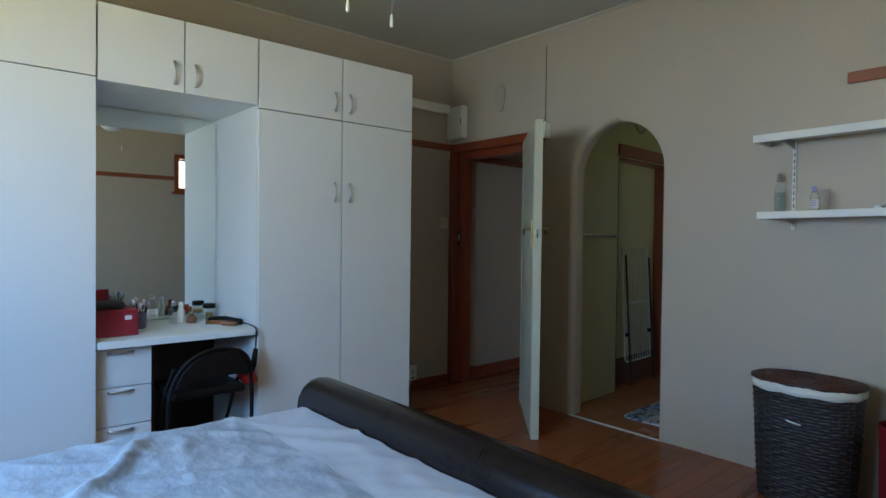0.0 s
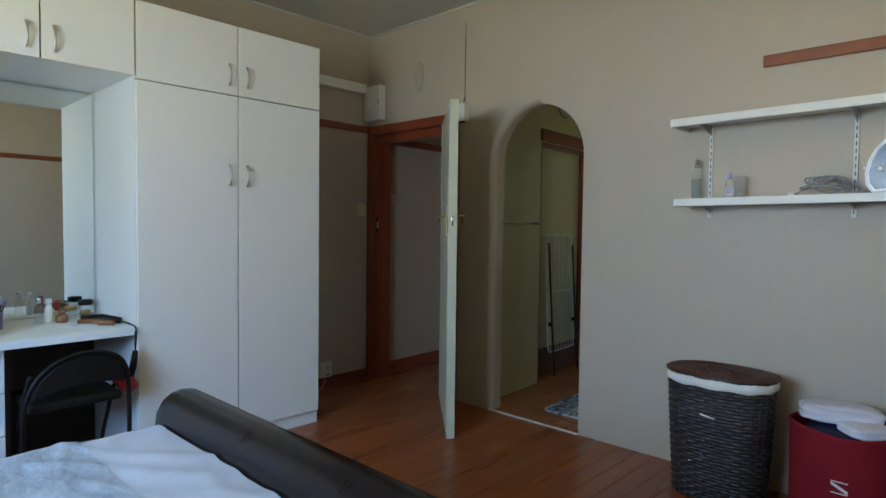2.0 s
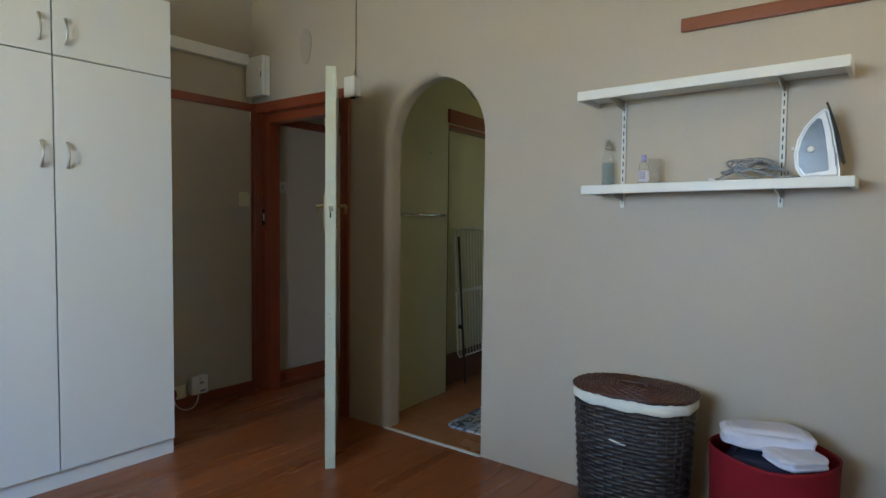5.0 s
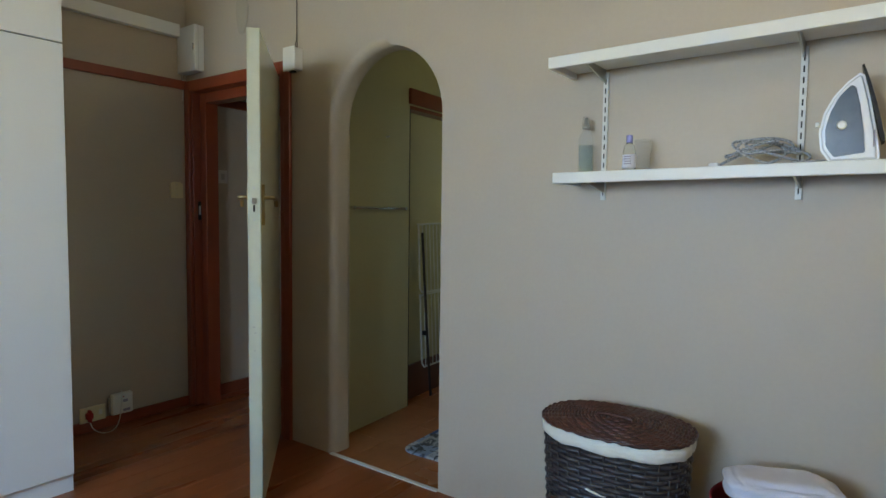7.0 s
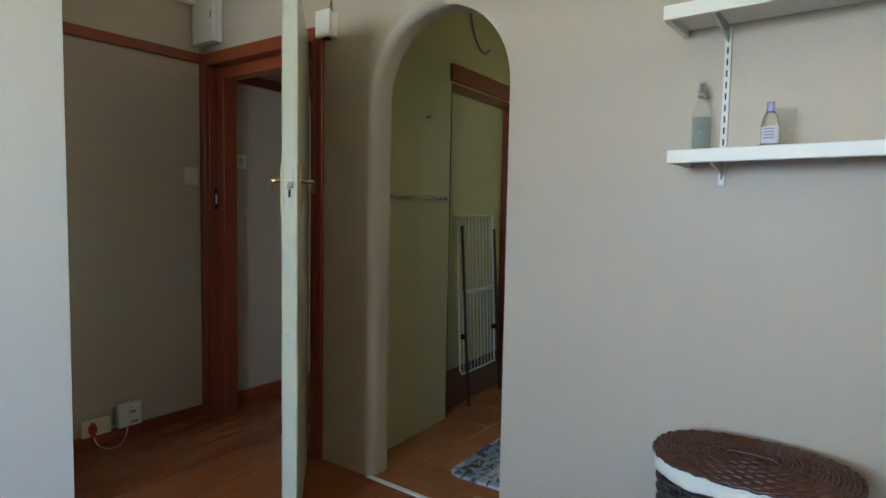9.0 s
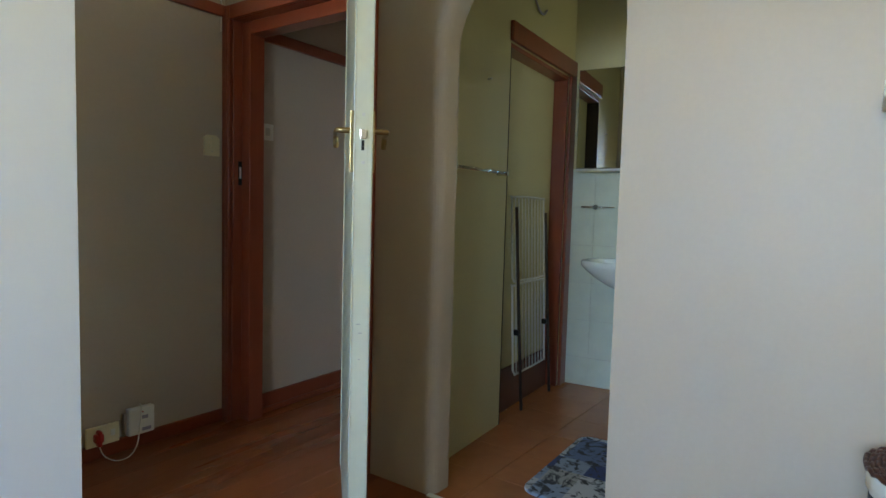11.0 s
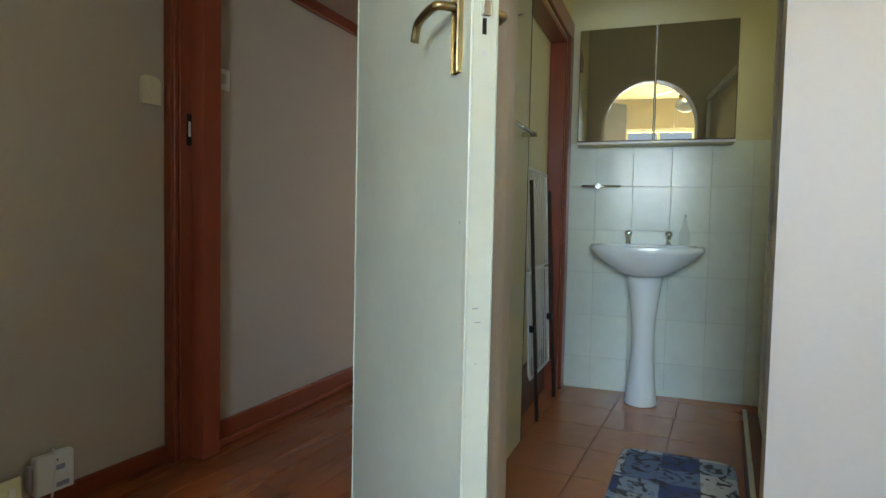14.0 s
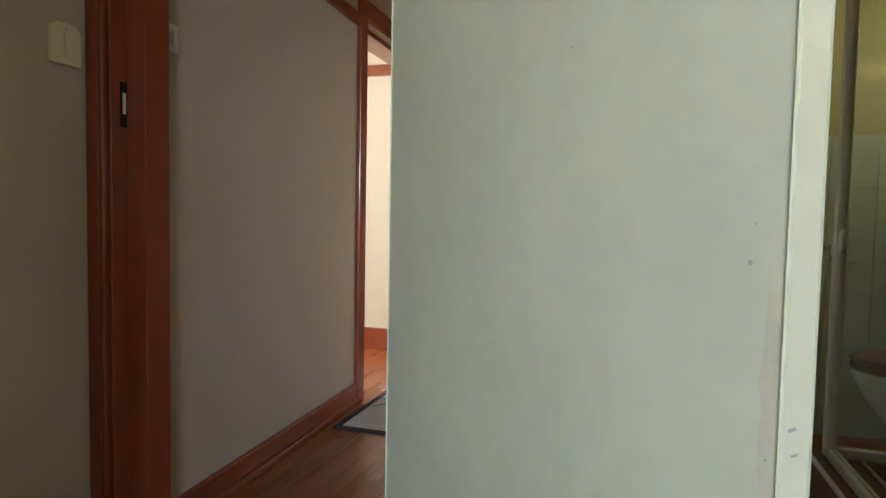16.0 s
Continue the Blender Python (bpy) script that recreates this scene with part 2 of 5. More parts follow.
def tube(bm, points, radius, sides=8, closed=False):
    """Adds a round tube along a smooth line of points. radius: a number, or one for each point."""
    pts = [Vector(p) for p in points]
    rings, side = [], None
    n = len(pts)
    for i, p in enumerate(pts):
        a, c = (pts[i - 1] if i or closed else p), (pts[(i + 1) % n] if i < n - 1 or closed else p)
        way = (c - a).normalized()
        if side is None:
            side = way.orthogonal().normalized()
        side = (side - way * side.dot(way)).normalized()
        up = way.cross(side)
        r = radius[i] if isinstance(radius, (list, tuple)) else radius
        rings.append([bm.verts.new(p + r * (math.cos(k * math.tau / sides) * side + math.sin(k * math.tau / sides) * up)) for k in range(sides)])
    for i in range(n if closed else n - 1):
        p, q = rings[i], rings[(i + 1) % n]
        for k in range(sides):
            f = bm.faces.new((p[k], p[(k + 1) % sides], q[(k + 1) % sides], q[k]))
            f.smooth = True
    if not closed:
        bm.faces.new(rings[0][::-1])
        bm.faces.new(rings[-1])
    return bm


def smooth_line(points, steps=6):
    """Points on a Catmull-Rom line through the points given."""
    p = [Vector(a) for a in points]
    p = [2 * p[0] - p[1], *p, 2 * p[-1] - p[-2]]
    out = []
    for i in range(1, len(p) - 2):
        for k in range(steps):
            t = k / steps
            out.append(0.5 * (2 * p[i] + (p[i + 1] - p[i - 1]) * t + (2 * p[i - 1] - 5 * p[i] + 4 * p[i + 1] - p[i + 2]) * t**2 + (3 * p[i] - p[i - 1] - 3 * p[i + 1] + p[i + 2]) * t**3))
    return out + [p[-2]]


def lathe(bm, profile, x=0.0, y=0.0, sides=24, sx=1.0, sy=1.0, close=True):
    """Adds a turned shape. profile: rows of radius and height, from the bottom."""
    rings = [[bm.verts.new((x + r * sx * math.cos(k * math.tau / sides), y + r * sy * math.sin(k * math.tau / sides), z)) for k in range(sides)] for r, z in profile]
    for p, q in zip(rings, rings[1:]):
        for k in range(sides):
            bm.faces.new((p[k], p[(k + 1) % sides], q[(k + 1) % sides], q[k])).smooth = True
    if close:
        bm.faces.new(rings[0][::-1])
        bm.faces.new(rings[-1])
    return bm


def prism(bm, outline, axis, a, b):
    """Adds a flat outline drawn out along an axis from a to b. The outline's points lie in the two other axes, in order."""
    def at(p, d):
        return {"x": (d, p[0], p[1]), "y": (p[0], d, p[1]), "z": (p[0], p[1], d)}[axis]
    lo, hi = [bm.verts.new(at(p, a)) for p in outline], [bm.verts.new(at(p, b)) for p in outline]
    bm.faces.new(lo[::-1])
    bm.faces.new(hi)
    n = len(outline)
    for i in range(n):
        bm.faces.new((lo[i], lo[(i + 1) % n], hi[(i + 1) % n], hi[i]))
    bmesh.ops.recalc_face_normals(bm, faces=bm.faces[:])
    return bm


def mesh_of(name, bm, material):
    me = bpy.data.meshes.new(name)
    bm.to_mesh(me)
    bm.free()
    me.materials.append(material)
    return me


def part(name, bm, material, parent, label=""):
    """Links a bmesh as one mesh object under a thing or a part."""
    ob = new(name, mesh_of(name, bm, material))
    ob.parent = parent
    if parent.data is None:
        ob.matrix_parent_inverse = parent.matrix_basis.inverted()
    if label:
        ob["label"] = label
    return ob


def thing(name, label, category, x=0.0, y=0.0, z=0.0, group=""):
    """An empty at a thing's base; its parts are drawn in world metres and hang under it."""
    ob = new(name)
    ob.empty_display_size = 0.05
    ob.location = (x, y, z)
    return tagged(ob, label, category, group)


def solid(name, bm, material, label, category, group="", kind=""):
    return tagged(new(name, mesh_of(name, bm, material)), label, category, group, kind)


def structure(name, bm, material, label="", category=""):
    return tagged(new(name, mesh_of(name, bm, material)), label, category, "", "structure")


# ---- the large structure ----
W, B, FRONT, HIGH = 3.80, 4.077, 3.343, 2.86
XMIN, YMIN = -0.75, -0.65
T = 0.14  # inner wall thickness

structure("ground", boxes((-400, 400, -400, 400, -0.60, -0.45)), GRASS, "sunlit grass around the house", "ground")
structure("floor", boxes((XMIN - 0.2, 6.8, YMIN - 0.2, 7.2, -0.45, -0.024)), DARK_AND_SHADE, "dark sub-floor under the boards", "floor")


def arch_outline():
    cy, r, spring = 2.375, 0.345, 1.735
    pts = [(YMIN - 0.2, -0.02), (cy - r, -0.02)]
    pts += [(cy - r * math.cos(a), spring + r * math.sin(a)) for a in [k * math.pi / 24 for k in range(25)]]
    pts += [(cy + r, -0.02), (3.10, -0.02), (3.10, 2.06), (4.04, 2.06), (4.04, -0.02), (B, -0.02), (B, HIGH), (YMIN - 0.2, HIGH)]
    return pts


bm = prism(bmesh.new(), arch_outline(), "x", W, W + T)
edges = [e for e in bm.edges if all(2.02 < v.co.y < 2.73 and v.co.z < 2.12 for v in e.verts) and abs(e.verts[0].co.x - e.verts[1].co.x) < 1e-4]
left = [e for e in edges if max(v.co.y for v in e.verts) > 2.36]
bmesh.ops.bevel(bm, geom=left, offset=0.045, segments=6, profile=0.5, affect="EDGES")
structure("wall_east", bm, WALL, "taupe painted plaster wall with a doorway and a rounded arch", "wall")
structure("wall_north", boxes((XMIN - 0.2, 5.476, B, B + T, -0.02, HIGH), (5.476, 6.40, B, B + T, 2.00, HIGH), (6.40, 6.75, B, B + T, -0.02, HIGH)), WALL, "taupe painted plaster wall behind the wardrobes and along the hall", "wall")


def wall_with_window(name, axis, a, b, span, hole, material, label):
    """A wall in the plane of an axis from a to b with one window opening. span and hole: from, to, bottom, top."""
    s0, s1 = span
    h0, h1, z0, z1 = hole
    bm = bmesh.new()
    for u0, u1, v0, v1 in ((s0, h0, -0.02, HIGH), (h1, s1, -0.02, HIGH), (h0, h1, -0.02, z0), (h0, h1, z1, HIGH)):
        if axis == "x":
            box(bm, a, b, u0, u1, v0, v1)
        else:
            box(bm, u0, u1, a, b, v0, v1)
    return structure(name, bm, material, label, "wall")


wall_with_window("wall_west", "x", XMIN - 0.2, XMIN, (YMIN - 0.2, B), (0.80, 2.33, 0.95, 2.42), WALL, "taupe wall with a wide window")
wall_with_window("wall_south", "y", YMIN - 0.2, YMIN, (XMIN, W), (2.83, 3.37, 1.97, 2.38), WALL, "taupe wall with a small high window")
structure("ceiling", boxes((XMIN - 0.2, W + T, YMIN - 0.2, B + T, HIGH, HIGH + 0.12)), CEILING, "plain painted board ceiling", "ceiling")
structure("ceiling_hall", boxes((W + T, 6.75, 3.05, 7.2, HIGH, HIGH + 0.12)), CEILING, "plain painted hall ceiling", "ceiling")
structure("ceiling_bathroom", boxes((W + T, 6.75, 0.70, 3.05, HIGH, HIGH + 0.12)), CEILING, "plain painted bathroom ceiling", "ceiling")

# Bathroom walls: the back wall stands a few degrees off square.
TURN_BACK = 6.5
BACK = pose(5.615, 2.985, 0, 0, 0, TURN_BACK)  # its local -y runs along the wall, local -x into the room
structure("wall_bathroom_back", boxes((0, 0.14, -2.2, 0.10, -0.02, HIGH), m=BACK), BATH_WALL, "olive-cream painted wall above white tiles", "wall")
LEFT = pose(5.63, 2.985, 0, 0, 0, 4.2)  # local -x runs along the wall towards the arch
for name, b in (("wall_bathroom_north", (-1.75, -0.985, 0.0, 0.09, -0.02, HIGH)), ("wall_above_recess", (-0.985, -0.12, 0.0, 0.09, 1.98, HIGH)), ("wall_beside_recess", (-0.12, 0.02, 0.0, 0.09, -0.02, HIGH)), ("wall_recess_back", (-1.05, -0.05, 0.09, 0.16, -0.02, HIGH))):
    structure(name, boxes(b, m=LEFT), BATH_WALL, "olive-cream painted bathroom wall", "wall")
structure("wall_hall_south", boxes((W + T, 6.75, 3.16, 3.22, -0.02, HIGH)), WALL, "taupe hall wall", "wall")
structure("wall_hall_end", boxes((6.62, 6.75, 3.22, B, -0.02, HIGH)), WALL, "taupe wall at the end of the hall", "wall")
wall_with_window("wall_bathroom_south", "y", 0.80, 1.00, (W + T, 6.2), (5.05, 5.75, 1.65, 2.20), BATH_WALL, "olive-cream wall with a frosted window")
structure("wall_far_room_east", boxes((6.62, 6.75, B + T, 7.2, -0.02, HIGH)), CREAM_WALL, "bright cream wall of the far room", "wall")
structure("wall_far_room_west", boxes((4.70, 4.82, B + T, 7.2, -0.02, HIGH)), CREAM_WALL, "cream wall", "wall")
wall_with_window("wall_far_room_north", "y", 7.00, 7.20, (4.82, 6.62), (5.05, 6.45, 0.90, 2.20), CREAM_WALL, "cream wall with a window")


def window(name, axis, a, span, wood, label, bars=2, lattice=False):
    """A wooden window frame with mullions, panes and a sill, in the plane axis = a."""
    u0, u1, z0, z1 = span
    ob = tagged(new(name), label, "window", "", "structure")
    ob.location = (a, (u0 + u1) / 2, z0) if axis == "x" else ((u0 + u1) / 2, a, z0)

    def bar(bm, p0, p1, q0, q1, d0, d1):
        if axis == "x":
            box(bm, a + d0, a + d1, p0, p1, q0, q1, 0.004)
        else:
            box(bm, p0, p1, a + d0, a + d1, q0, q1, 0.004)

    bm = bmesh.new()
    for p in ((u0, u0 + 0.055, z0, z1), (u1 - 0.055, u1, z0, z1), (u0 + 0.055, u1 - 0.055, z1 - 0.055, z1), (u0 + 0.055, u1 - 0.055, z0, z0 + 0.055)):
        bar(bm, *p, -0.05, 0.03)
    part("window_frame", bm, wood, ob)
    for k in range(1, bars):
        c = u0 + (u1 - u0) * k / bars
        bm = bmesh.new()
        bar(bm, c - 0.02, c + 0.02, z0 + 0.055, z1 - 0.055, -0.03, 0.02)
        part("mullion", bm, wood, ob)
    for k in range(bars):
        c0, c1 = u0 + (u1 - u0) * k / bars + 0.03, u0 + (u1 - u0) * (k + 1) / bars - 0.03
        bm = bmesh.new()
        bar(bm, c0, c1, z0 + 0.05, z1 - 0.05, -0.012, -0.008)
        pane = part("pane", bm, WINDOW_GLASS, ob)
        pane.visible_shadow = False
    if lattice:
        bm = bmesh.new()
        step = 0.11
        n = int((u1 - u0 + z1 - z0) / step) + 1
        for k in range(n):
            s = k * step
            for flip in (0, 1):
                p, q = (max(0, s - (z1 - z0)), min(s, z1 - z0)), (min(s, u1 - u0), max(0, s - (u1 - u0)))
                ends = [(u0 + e[0] if not flip else u1 - e[0], z0 + e[1]) for e in (p, q)]
                if abs(ends[0][0] - ends[1][0]) > 0.03:
                    tube(bm, [(e[0], a - 0.03, e[1]) if axis == "y" else (a - 0.03, e[0], e[1]) for e in ends], 0.004, 6)
        part("lattice", bm, WHITE_PLASTIC, ob, "white diamond burglar lattice")
    bm = bmesh.new()
    bar(bm, u0 - 0.03, u1 + 0.03, z0 - 0.04, z0 - 0.002, -0.02, 0.09 if axis == "x" else 0.07)
    part("window_sill", bm, wood, ob)
    return ob


window("window_1", "x", XMIN - 0.06, (0.805, 2.325, 0.955, 2.415), SHELF_WHITE, "wide white wooden window above the bed", bars=3)
window("window_2", "y", YMIN + 0.012, (2.78, 3.42, 1.92, 2.43), TRIM, "small high brown wooden window with a white lattice", bars=1, lattice=True)
window("window_3", "y", 0.93, (5.055, 5.745, 1.655, 2.195), ALU, "small bathroom window", bars=2)
window("window_4", "y", 7.07, (5.055, 6.445, 0.905, 2.195), TRIM, "window of the far room", bars=2)

for b in ((XMIN, W - 0.001, B - 0.014, B - 0.001, HIGH - 0.016, HIGH - 0.001), (W - 0.014, W - 0.001, YMIN, B - 0.015, HIGH - 0.016, HIGH - 0.001)):
    structure("cornice", boxes(b, bevel=0.004), CEILING, "thin pale bead where the wall meets the ceiling", "cornice")
# Door frames, rails, skirtings
HALL = pose(5.40, B, 0, 0, 0, 2.3)  # the hall wall stands a little off square
structure("wall_hall_north", boxes((-1.46, 0.0, 0.0, 0.05, -0.02, HIGH), m=HALL), WALL, "taupe hall wall seen through the doorway", "wall")
door_frame = tagged(new("door_frame"), "varnished red-brown wooden door frame beside the arch", "door frame", "", "structure")


bm = boxes((W - 0.022, W - 0.001, 4.018, B - 0.002, 0.0, 2.105), bevel=0.005)
box(bm, W - 0.026, W - 0.022, 4.03, 4.055, 0.0, 2.09, 0.0015)
part("architrave", bm, TRIM, door_frame)
bm = boxes((W - 0.022, W - 0.001, 3.045, 3.122, 0.0, 2.105), bevel=0.005)
box(bm, W - 0.026, W - 0.022, 3.09, 3.112, 0.0, 2.09, 0.0015)
part("architrave", bm, TRIM, door_frame)
bm = boxes((W - 0.022, W - 0.001, 3.123, 4.017, 2.035, 2.105), bevel=0.005)
part("architrave", bm, TRIM, door_frame)
part("jamb", boxes((W, W + T, 4.012, 4.040, 0.0, 2.04), bevel=0.004), TRIM, door_frame)
part("jamb", boxes((W, W + T, 3.100, 3.128, 0.0, 2.04), bevel=0.004), TRIM, door_frame)
part("jamb", boxes((W, W + T, 3.128, 4.012, 2.035, 2.06), bevel=0.004), TRIM, door_frame)
part("door_stop", boxes((W + 0.052, W + T - 0.001, 3.946, 4.0115, 0.0, 2.0345), bevel=0.003), TRIM, door_frame)
part("door_stop", boxes((W + 0.052, W + T - 0.001, 3.1285, 3.190, 0.0, 2.0345), bevel=0.003), TRIM, door_frame)
part("door_stop", boxes((W + 0.052, W + T - 0.001, 3.1905, 3.9455, 1.972, 2.0345), bevel=0.003), TRIM, door_frame)
striker = part("striker_plate", boxes((W + 0.030, W + 0.0515, 4.0085, 4.0118, 1.222, 1.342), bevel=0.001), BLACK, door_frame, "dark striker plate")
part("striker_hole", boxes((W + 0.036, W + 0.046, 4.0072, 4.0083, 1.256, 1.313)), LABEL_WHITE, striker, "pale latch opening in the striker plate")

for name, b, mat in (
    ("picture_rail", (2.80, W - 0.001, B - 0.024, B - 0.001, 2.052, 2.108), TRIM),
    ("picture_rail", (W - 0.024, W - 0.001, YMIN, 1.04, 2.080, 2.136), RAIL_WOOD),
    ("picture_rail", (XMIN, 2.778, YMIN + 0.001, YMIN + 0.024, 2.072, 2.126), RAIL_WOOD),
    ("picture_rail", (6.59, 6.619, B + T, 7.0, 2.02, 2.10), RAIL_WOOD),
):
    bm = boxes(b, bevel=0.005)
    structure(name, bm, mat, "varnished red-brown wooden picture rail", "picture rail")


def skirting(x0, x1, y0, y1, high=0.105):
    bm = boxes((x0, x1, y0, y1, 0.0, high), bevel=0.006)
    structure("baseboard", bm, TRIM, "dark red-brown varnished wooden skirting board", "skirting board")


skirting(2.80, W - 0.023, B - 0.020, B - 0.001, 0.064)
structure("baseboard", boxes((-1.458, -0.006, -0.022, -0.001, 0, 0.102), bevel=0.006, m=HALL), TRIM, "dark red-brown varnished wooden hall skirting board", "skirting board")
structure("baseboard", boxes((-1.458, -0.006, -0.040, -0.023, 0.0, 0.03), bevel=0.006, m=HALL), TRIM, "quarter-round bead at the foot of the hall skirting", "skirting board")
structure("picture_rail", boxes((-1.458, -0.006, -0.024, -0.001, 1.975, 2.035), bevel=0.005, m=HALL), TRIM, "varnished red-brown wooden picture rail", "picture rail")
skirting(6.59, 6.619, B + T, 7.0, 0.16)

# The doorway into the far room
far_frame = tagged(new("door_frame_far"), "varnished red-brown wooden frame of the far doorway", "door frame", "", "structure")
part("architrave", boxes((5.395, 5.475, B - 0.026, B - 0.001, 0, 2.03), bevel=0.005), TRIM, far_frame)
part("architrave", boxes((5.395, 6.50, B - 0.028, B - 0.001, 2.031, 2.13), bevel=0.005), TRIM, far_frame)
part("architrave", boxes((6.405, 6.495, B - 0.026, B - 0.001, 0, 2.03), bevel=0.005), TRIM, far_frame)
part("jamb", boxes((5.476, 5.506, B, B + T, 0, 1.969), bevel=0.004), TRIM, far_frame)
part("jamb", boxes((6.374, 6.40, B, B + T, 0, 1.969), bevel=0.004), TRIM, far_frame)
part("jamb", boxes((5.476, 6.40, B - 0.0, B + T, 1.97, 2.0), bevel=0.004), TRIM, far_frame)

# Recess in the bathroom wall
recess = tagged(new("recess_frame"), "red-brown wooden frame round a shallow recess", "door frame", "", "structure")
part("lintel", boxes((-1.0, -0.022, -0.022, -0.001, 1.985, 2.085), bevel=0.005, m=LEFT), TRIM, recess)
part("lining", boxes((-0.985, -0.12, 0.0, 0.088, 1.955, 1.979), bevel=0.003, m=LEFT), TRIM, recess)
part("architrave", boxes((-0.12, -0.022, -0.022, -0.001, 0, 1.984), bevel=0.005, m=LEFT), TRIM, recess)
part("lining", boxes((-0.145, -0.121, 0.0, 0.088, 0, 1.954), bevel=0.003, m=LEFT), TRIM, recess)
# added dark strip that draws the shadow line at the recess edge
part("edge_shade_strip", boxes((-0.9848, -0.9775, -0.0015, 0.0875, 0.0, 1.954), m=LEFT), DARK_AND_SHADE, recess, "thin dark strip painted as the shadow line of the recess edge")
part("skirting", boxes((-0.977, -0.146, 0.068, 0.088, 0, 0.24), bevel=0.004, m=LEFT), KERB_TILE, recess, "dark stained skirting board")

# ---- bedroom things ----


def bow_handle(x, y, z, high, parent, upright=True):
    n = 10
    pts = []
    for k in range(n + 1):
        a = k / n
        out = 0.006 + 0.022 * math.sin(math.pi * a)
        d = (a - 0.5) * high
        pts.append((x, y - out, z + d) if upright else (x + d, y - out, z))
    rad = [0.0075 - 0.003 * math.sin(math.pi * k / n) for k in range(n + 1)]
    part("handle", tube(bmesh.new(), pts, rad, 8), SATIN, parent, "curved satin metal bow handle")


def wardrobe_unit(x0, x1, seam, low=True, split=None, label=""):
    """A floor-to-top unit of white panels: doors below, cupboards above."""
    ob = thing("wardrobe", label, "wardrobe", (x0 + x1) / 2, 3.7, 0, group="built-in wardrobes")
    back = B - 0.003
    if low:
        panels = (("side_panel", (x0, x0 + 0.018, FRONT + 0.021, back, 0.0, 2.395)), ("side_panel", (x1 - 0.018, x1, FRONT + 0.021, back, 0.0, 2.395)), ("shelf", (x0 + 0.018, x1 - 0.018, FRONT + 0.05, back, 1.985, 2.003)), ("top_panel", (x0 + 0.018, x1 - 0.018, FRONT + 0.021, back, 2.377, 2.395)), ("back_panel", (x0 + 0.018, x1 - 0.018, back - 0.012, back, 0.0, 1.985)), ("bottom_panel", (x0 + 0.018, x1 - 0.018, FRONT + 0.05, back - 0.012, 0.085, 0.1)))
    else:
        panels = (("bottom_panel", (x0 + 0.001, x1 - 0.001, FRONT + 0.021, back, 2.025, 2.043)), ("top_panel", (x0 + 0.001, x1 - 0.001, FRONT + 0.021, back, 2.377, 2.395)), ("back_panel", (x0 + 0.001, x1 - 0.001, back - 0.012, back, 2.043, 2.377)))
    for name, p in panels:
        part(name, boxes(p), MELAMINE if low else NICHE_WHITE, ob)
    mid = (x0 + x1) / 2 if split is None else split
    for a, b, hx in ((x0, mid, mid - 0.053), (mid, x1, mid + 0.053)):
        if low:
            d = part("door", boxes((a + 0.0034, b - 0.0034, FRONT, FRONT + 0.018, 0.085, seam - 0.003), bevel=0.0012), MELAMINE, ob)
            bow_handle(hx, FRONT, 1.557, 0.118, d)
        d = part("upper_door", boxes((a + 0.0034, b - 0.0034, FRONT, FRONT + 0.018, seam + 0.003 if low else 2.022, 2.397), bevel=0.0012), MELAMINE, ob)
        bow_handle(hx, FRONT, 2.118, 0.118, d)
    # near-black strips behind the door gaps put the seams' shade into colour
    part("gap_shade_strip", boxes((mid - 0.004, mid + 0.004, FRONT + 0.0182, FRONT + 0.0205, 0.09 if low else 2.03, 2.392)), DARK_AND_SHADE, ob, "dark strip behind the door gap, coloured as its shade")
    if low:
        part("gap_shade_strip", boxes((x0 + 0.002, x1 - 0.002, FRONT + 0.0182, FRONT + 0.0205, seam - 0.004, seam + 0.004)), DARK_AND_SHADE, ob, "dark strip behind the door gap, coloured as its shade")
        part("plinth", boxes((x0, x1, FRONT + 0.022, FRONT + 0.040, 0.0, 0.083)), MELAMINE, ob)
    return ob


wardrobe_unit(1.692, 2.794, 2.006, True, 2.240, "white melamine wardrobe with tall doors, next to the dressing niche")
wardrobe_unit(-0.22, 0.882, 2.036, True, 0.33, "white melamine wardrobe on the window side of the dressing niche")
wardrobe_unit(0.884, 1.690, 2.022, False, 1.288, "white melamine bridging cupboard above the dressing mirror")
filler = solid("filler_panel", boxes((XMIN + 0.002, -0.222, FRONT + 0.01, FRONT + 0.028, 0, 2.395)), MELAMINE, "white filler panel between wardrobe and wall", "panel")

niche = thing("wall_mirror", "tall unframed mirror at the back of the dressing niche", "mirror", 1.287, 4.01, 0.75)
part("glass", boxes((0.886, 1.688, 4.000, 4.006, 0.756, 2.02), m=Matrix.Translation((0, 4.0, 0.756)) @ Matrix.Rotation(radians(-0.33), 4, "X") @ Matrix.Translation((0, -4.0, -0.756))), MIRROR, niche)
part("backing", boxes((0.886, 1.688, 4.0105, 4.08, 0.752, 2.02)), NICHE_WHITE, niche)

dresser = thing("dressing_table", "white built-in dressing table with three drawers", "dressing table", 1.287, 3.7, 0)
part("tabletop", boxes((0.886, 1.688, FRONT - 0.008, 4.070, 0.712, 0.75), bevel=0.004), NICHE_WHITE, dresser)
# knee-space sheets are near-black: shade under the tabletop put into their colour
part("side_panel", boxes((1.148, 1.166, FRONT + 0.086, 4.07, 0.0, 0.711)), DARK_AND_SHADE, dresser, "drawer side coloured dark brown for the shade of the knee space")
part("back_panel", boxes((1.167, 1.688, 4.03, 4.045, 0.0, 0.711)), DARK_AND_SHADE, dresser, "back of the knee space coloured dark brown for its shade")
part("carcass", boxes((0.886, 1.147, FRONT + 0.086, 4.07, 0.0, 0.70)), MELAMINE, dresser)
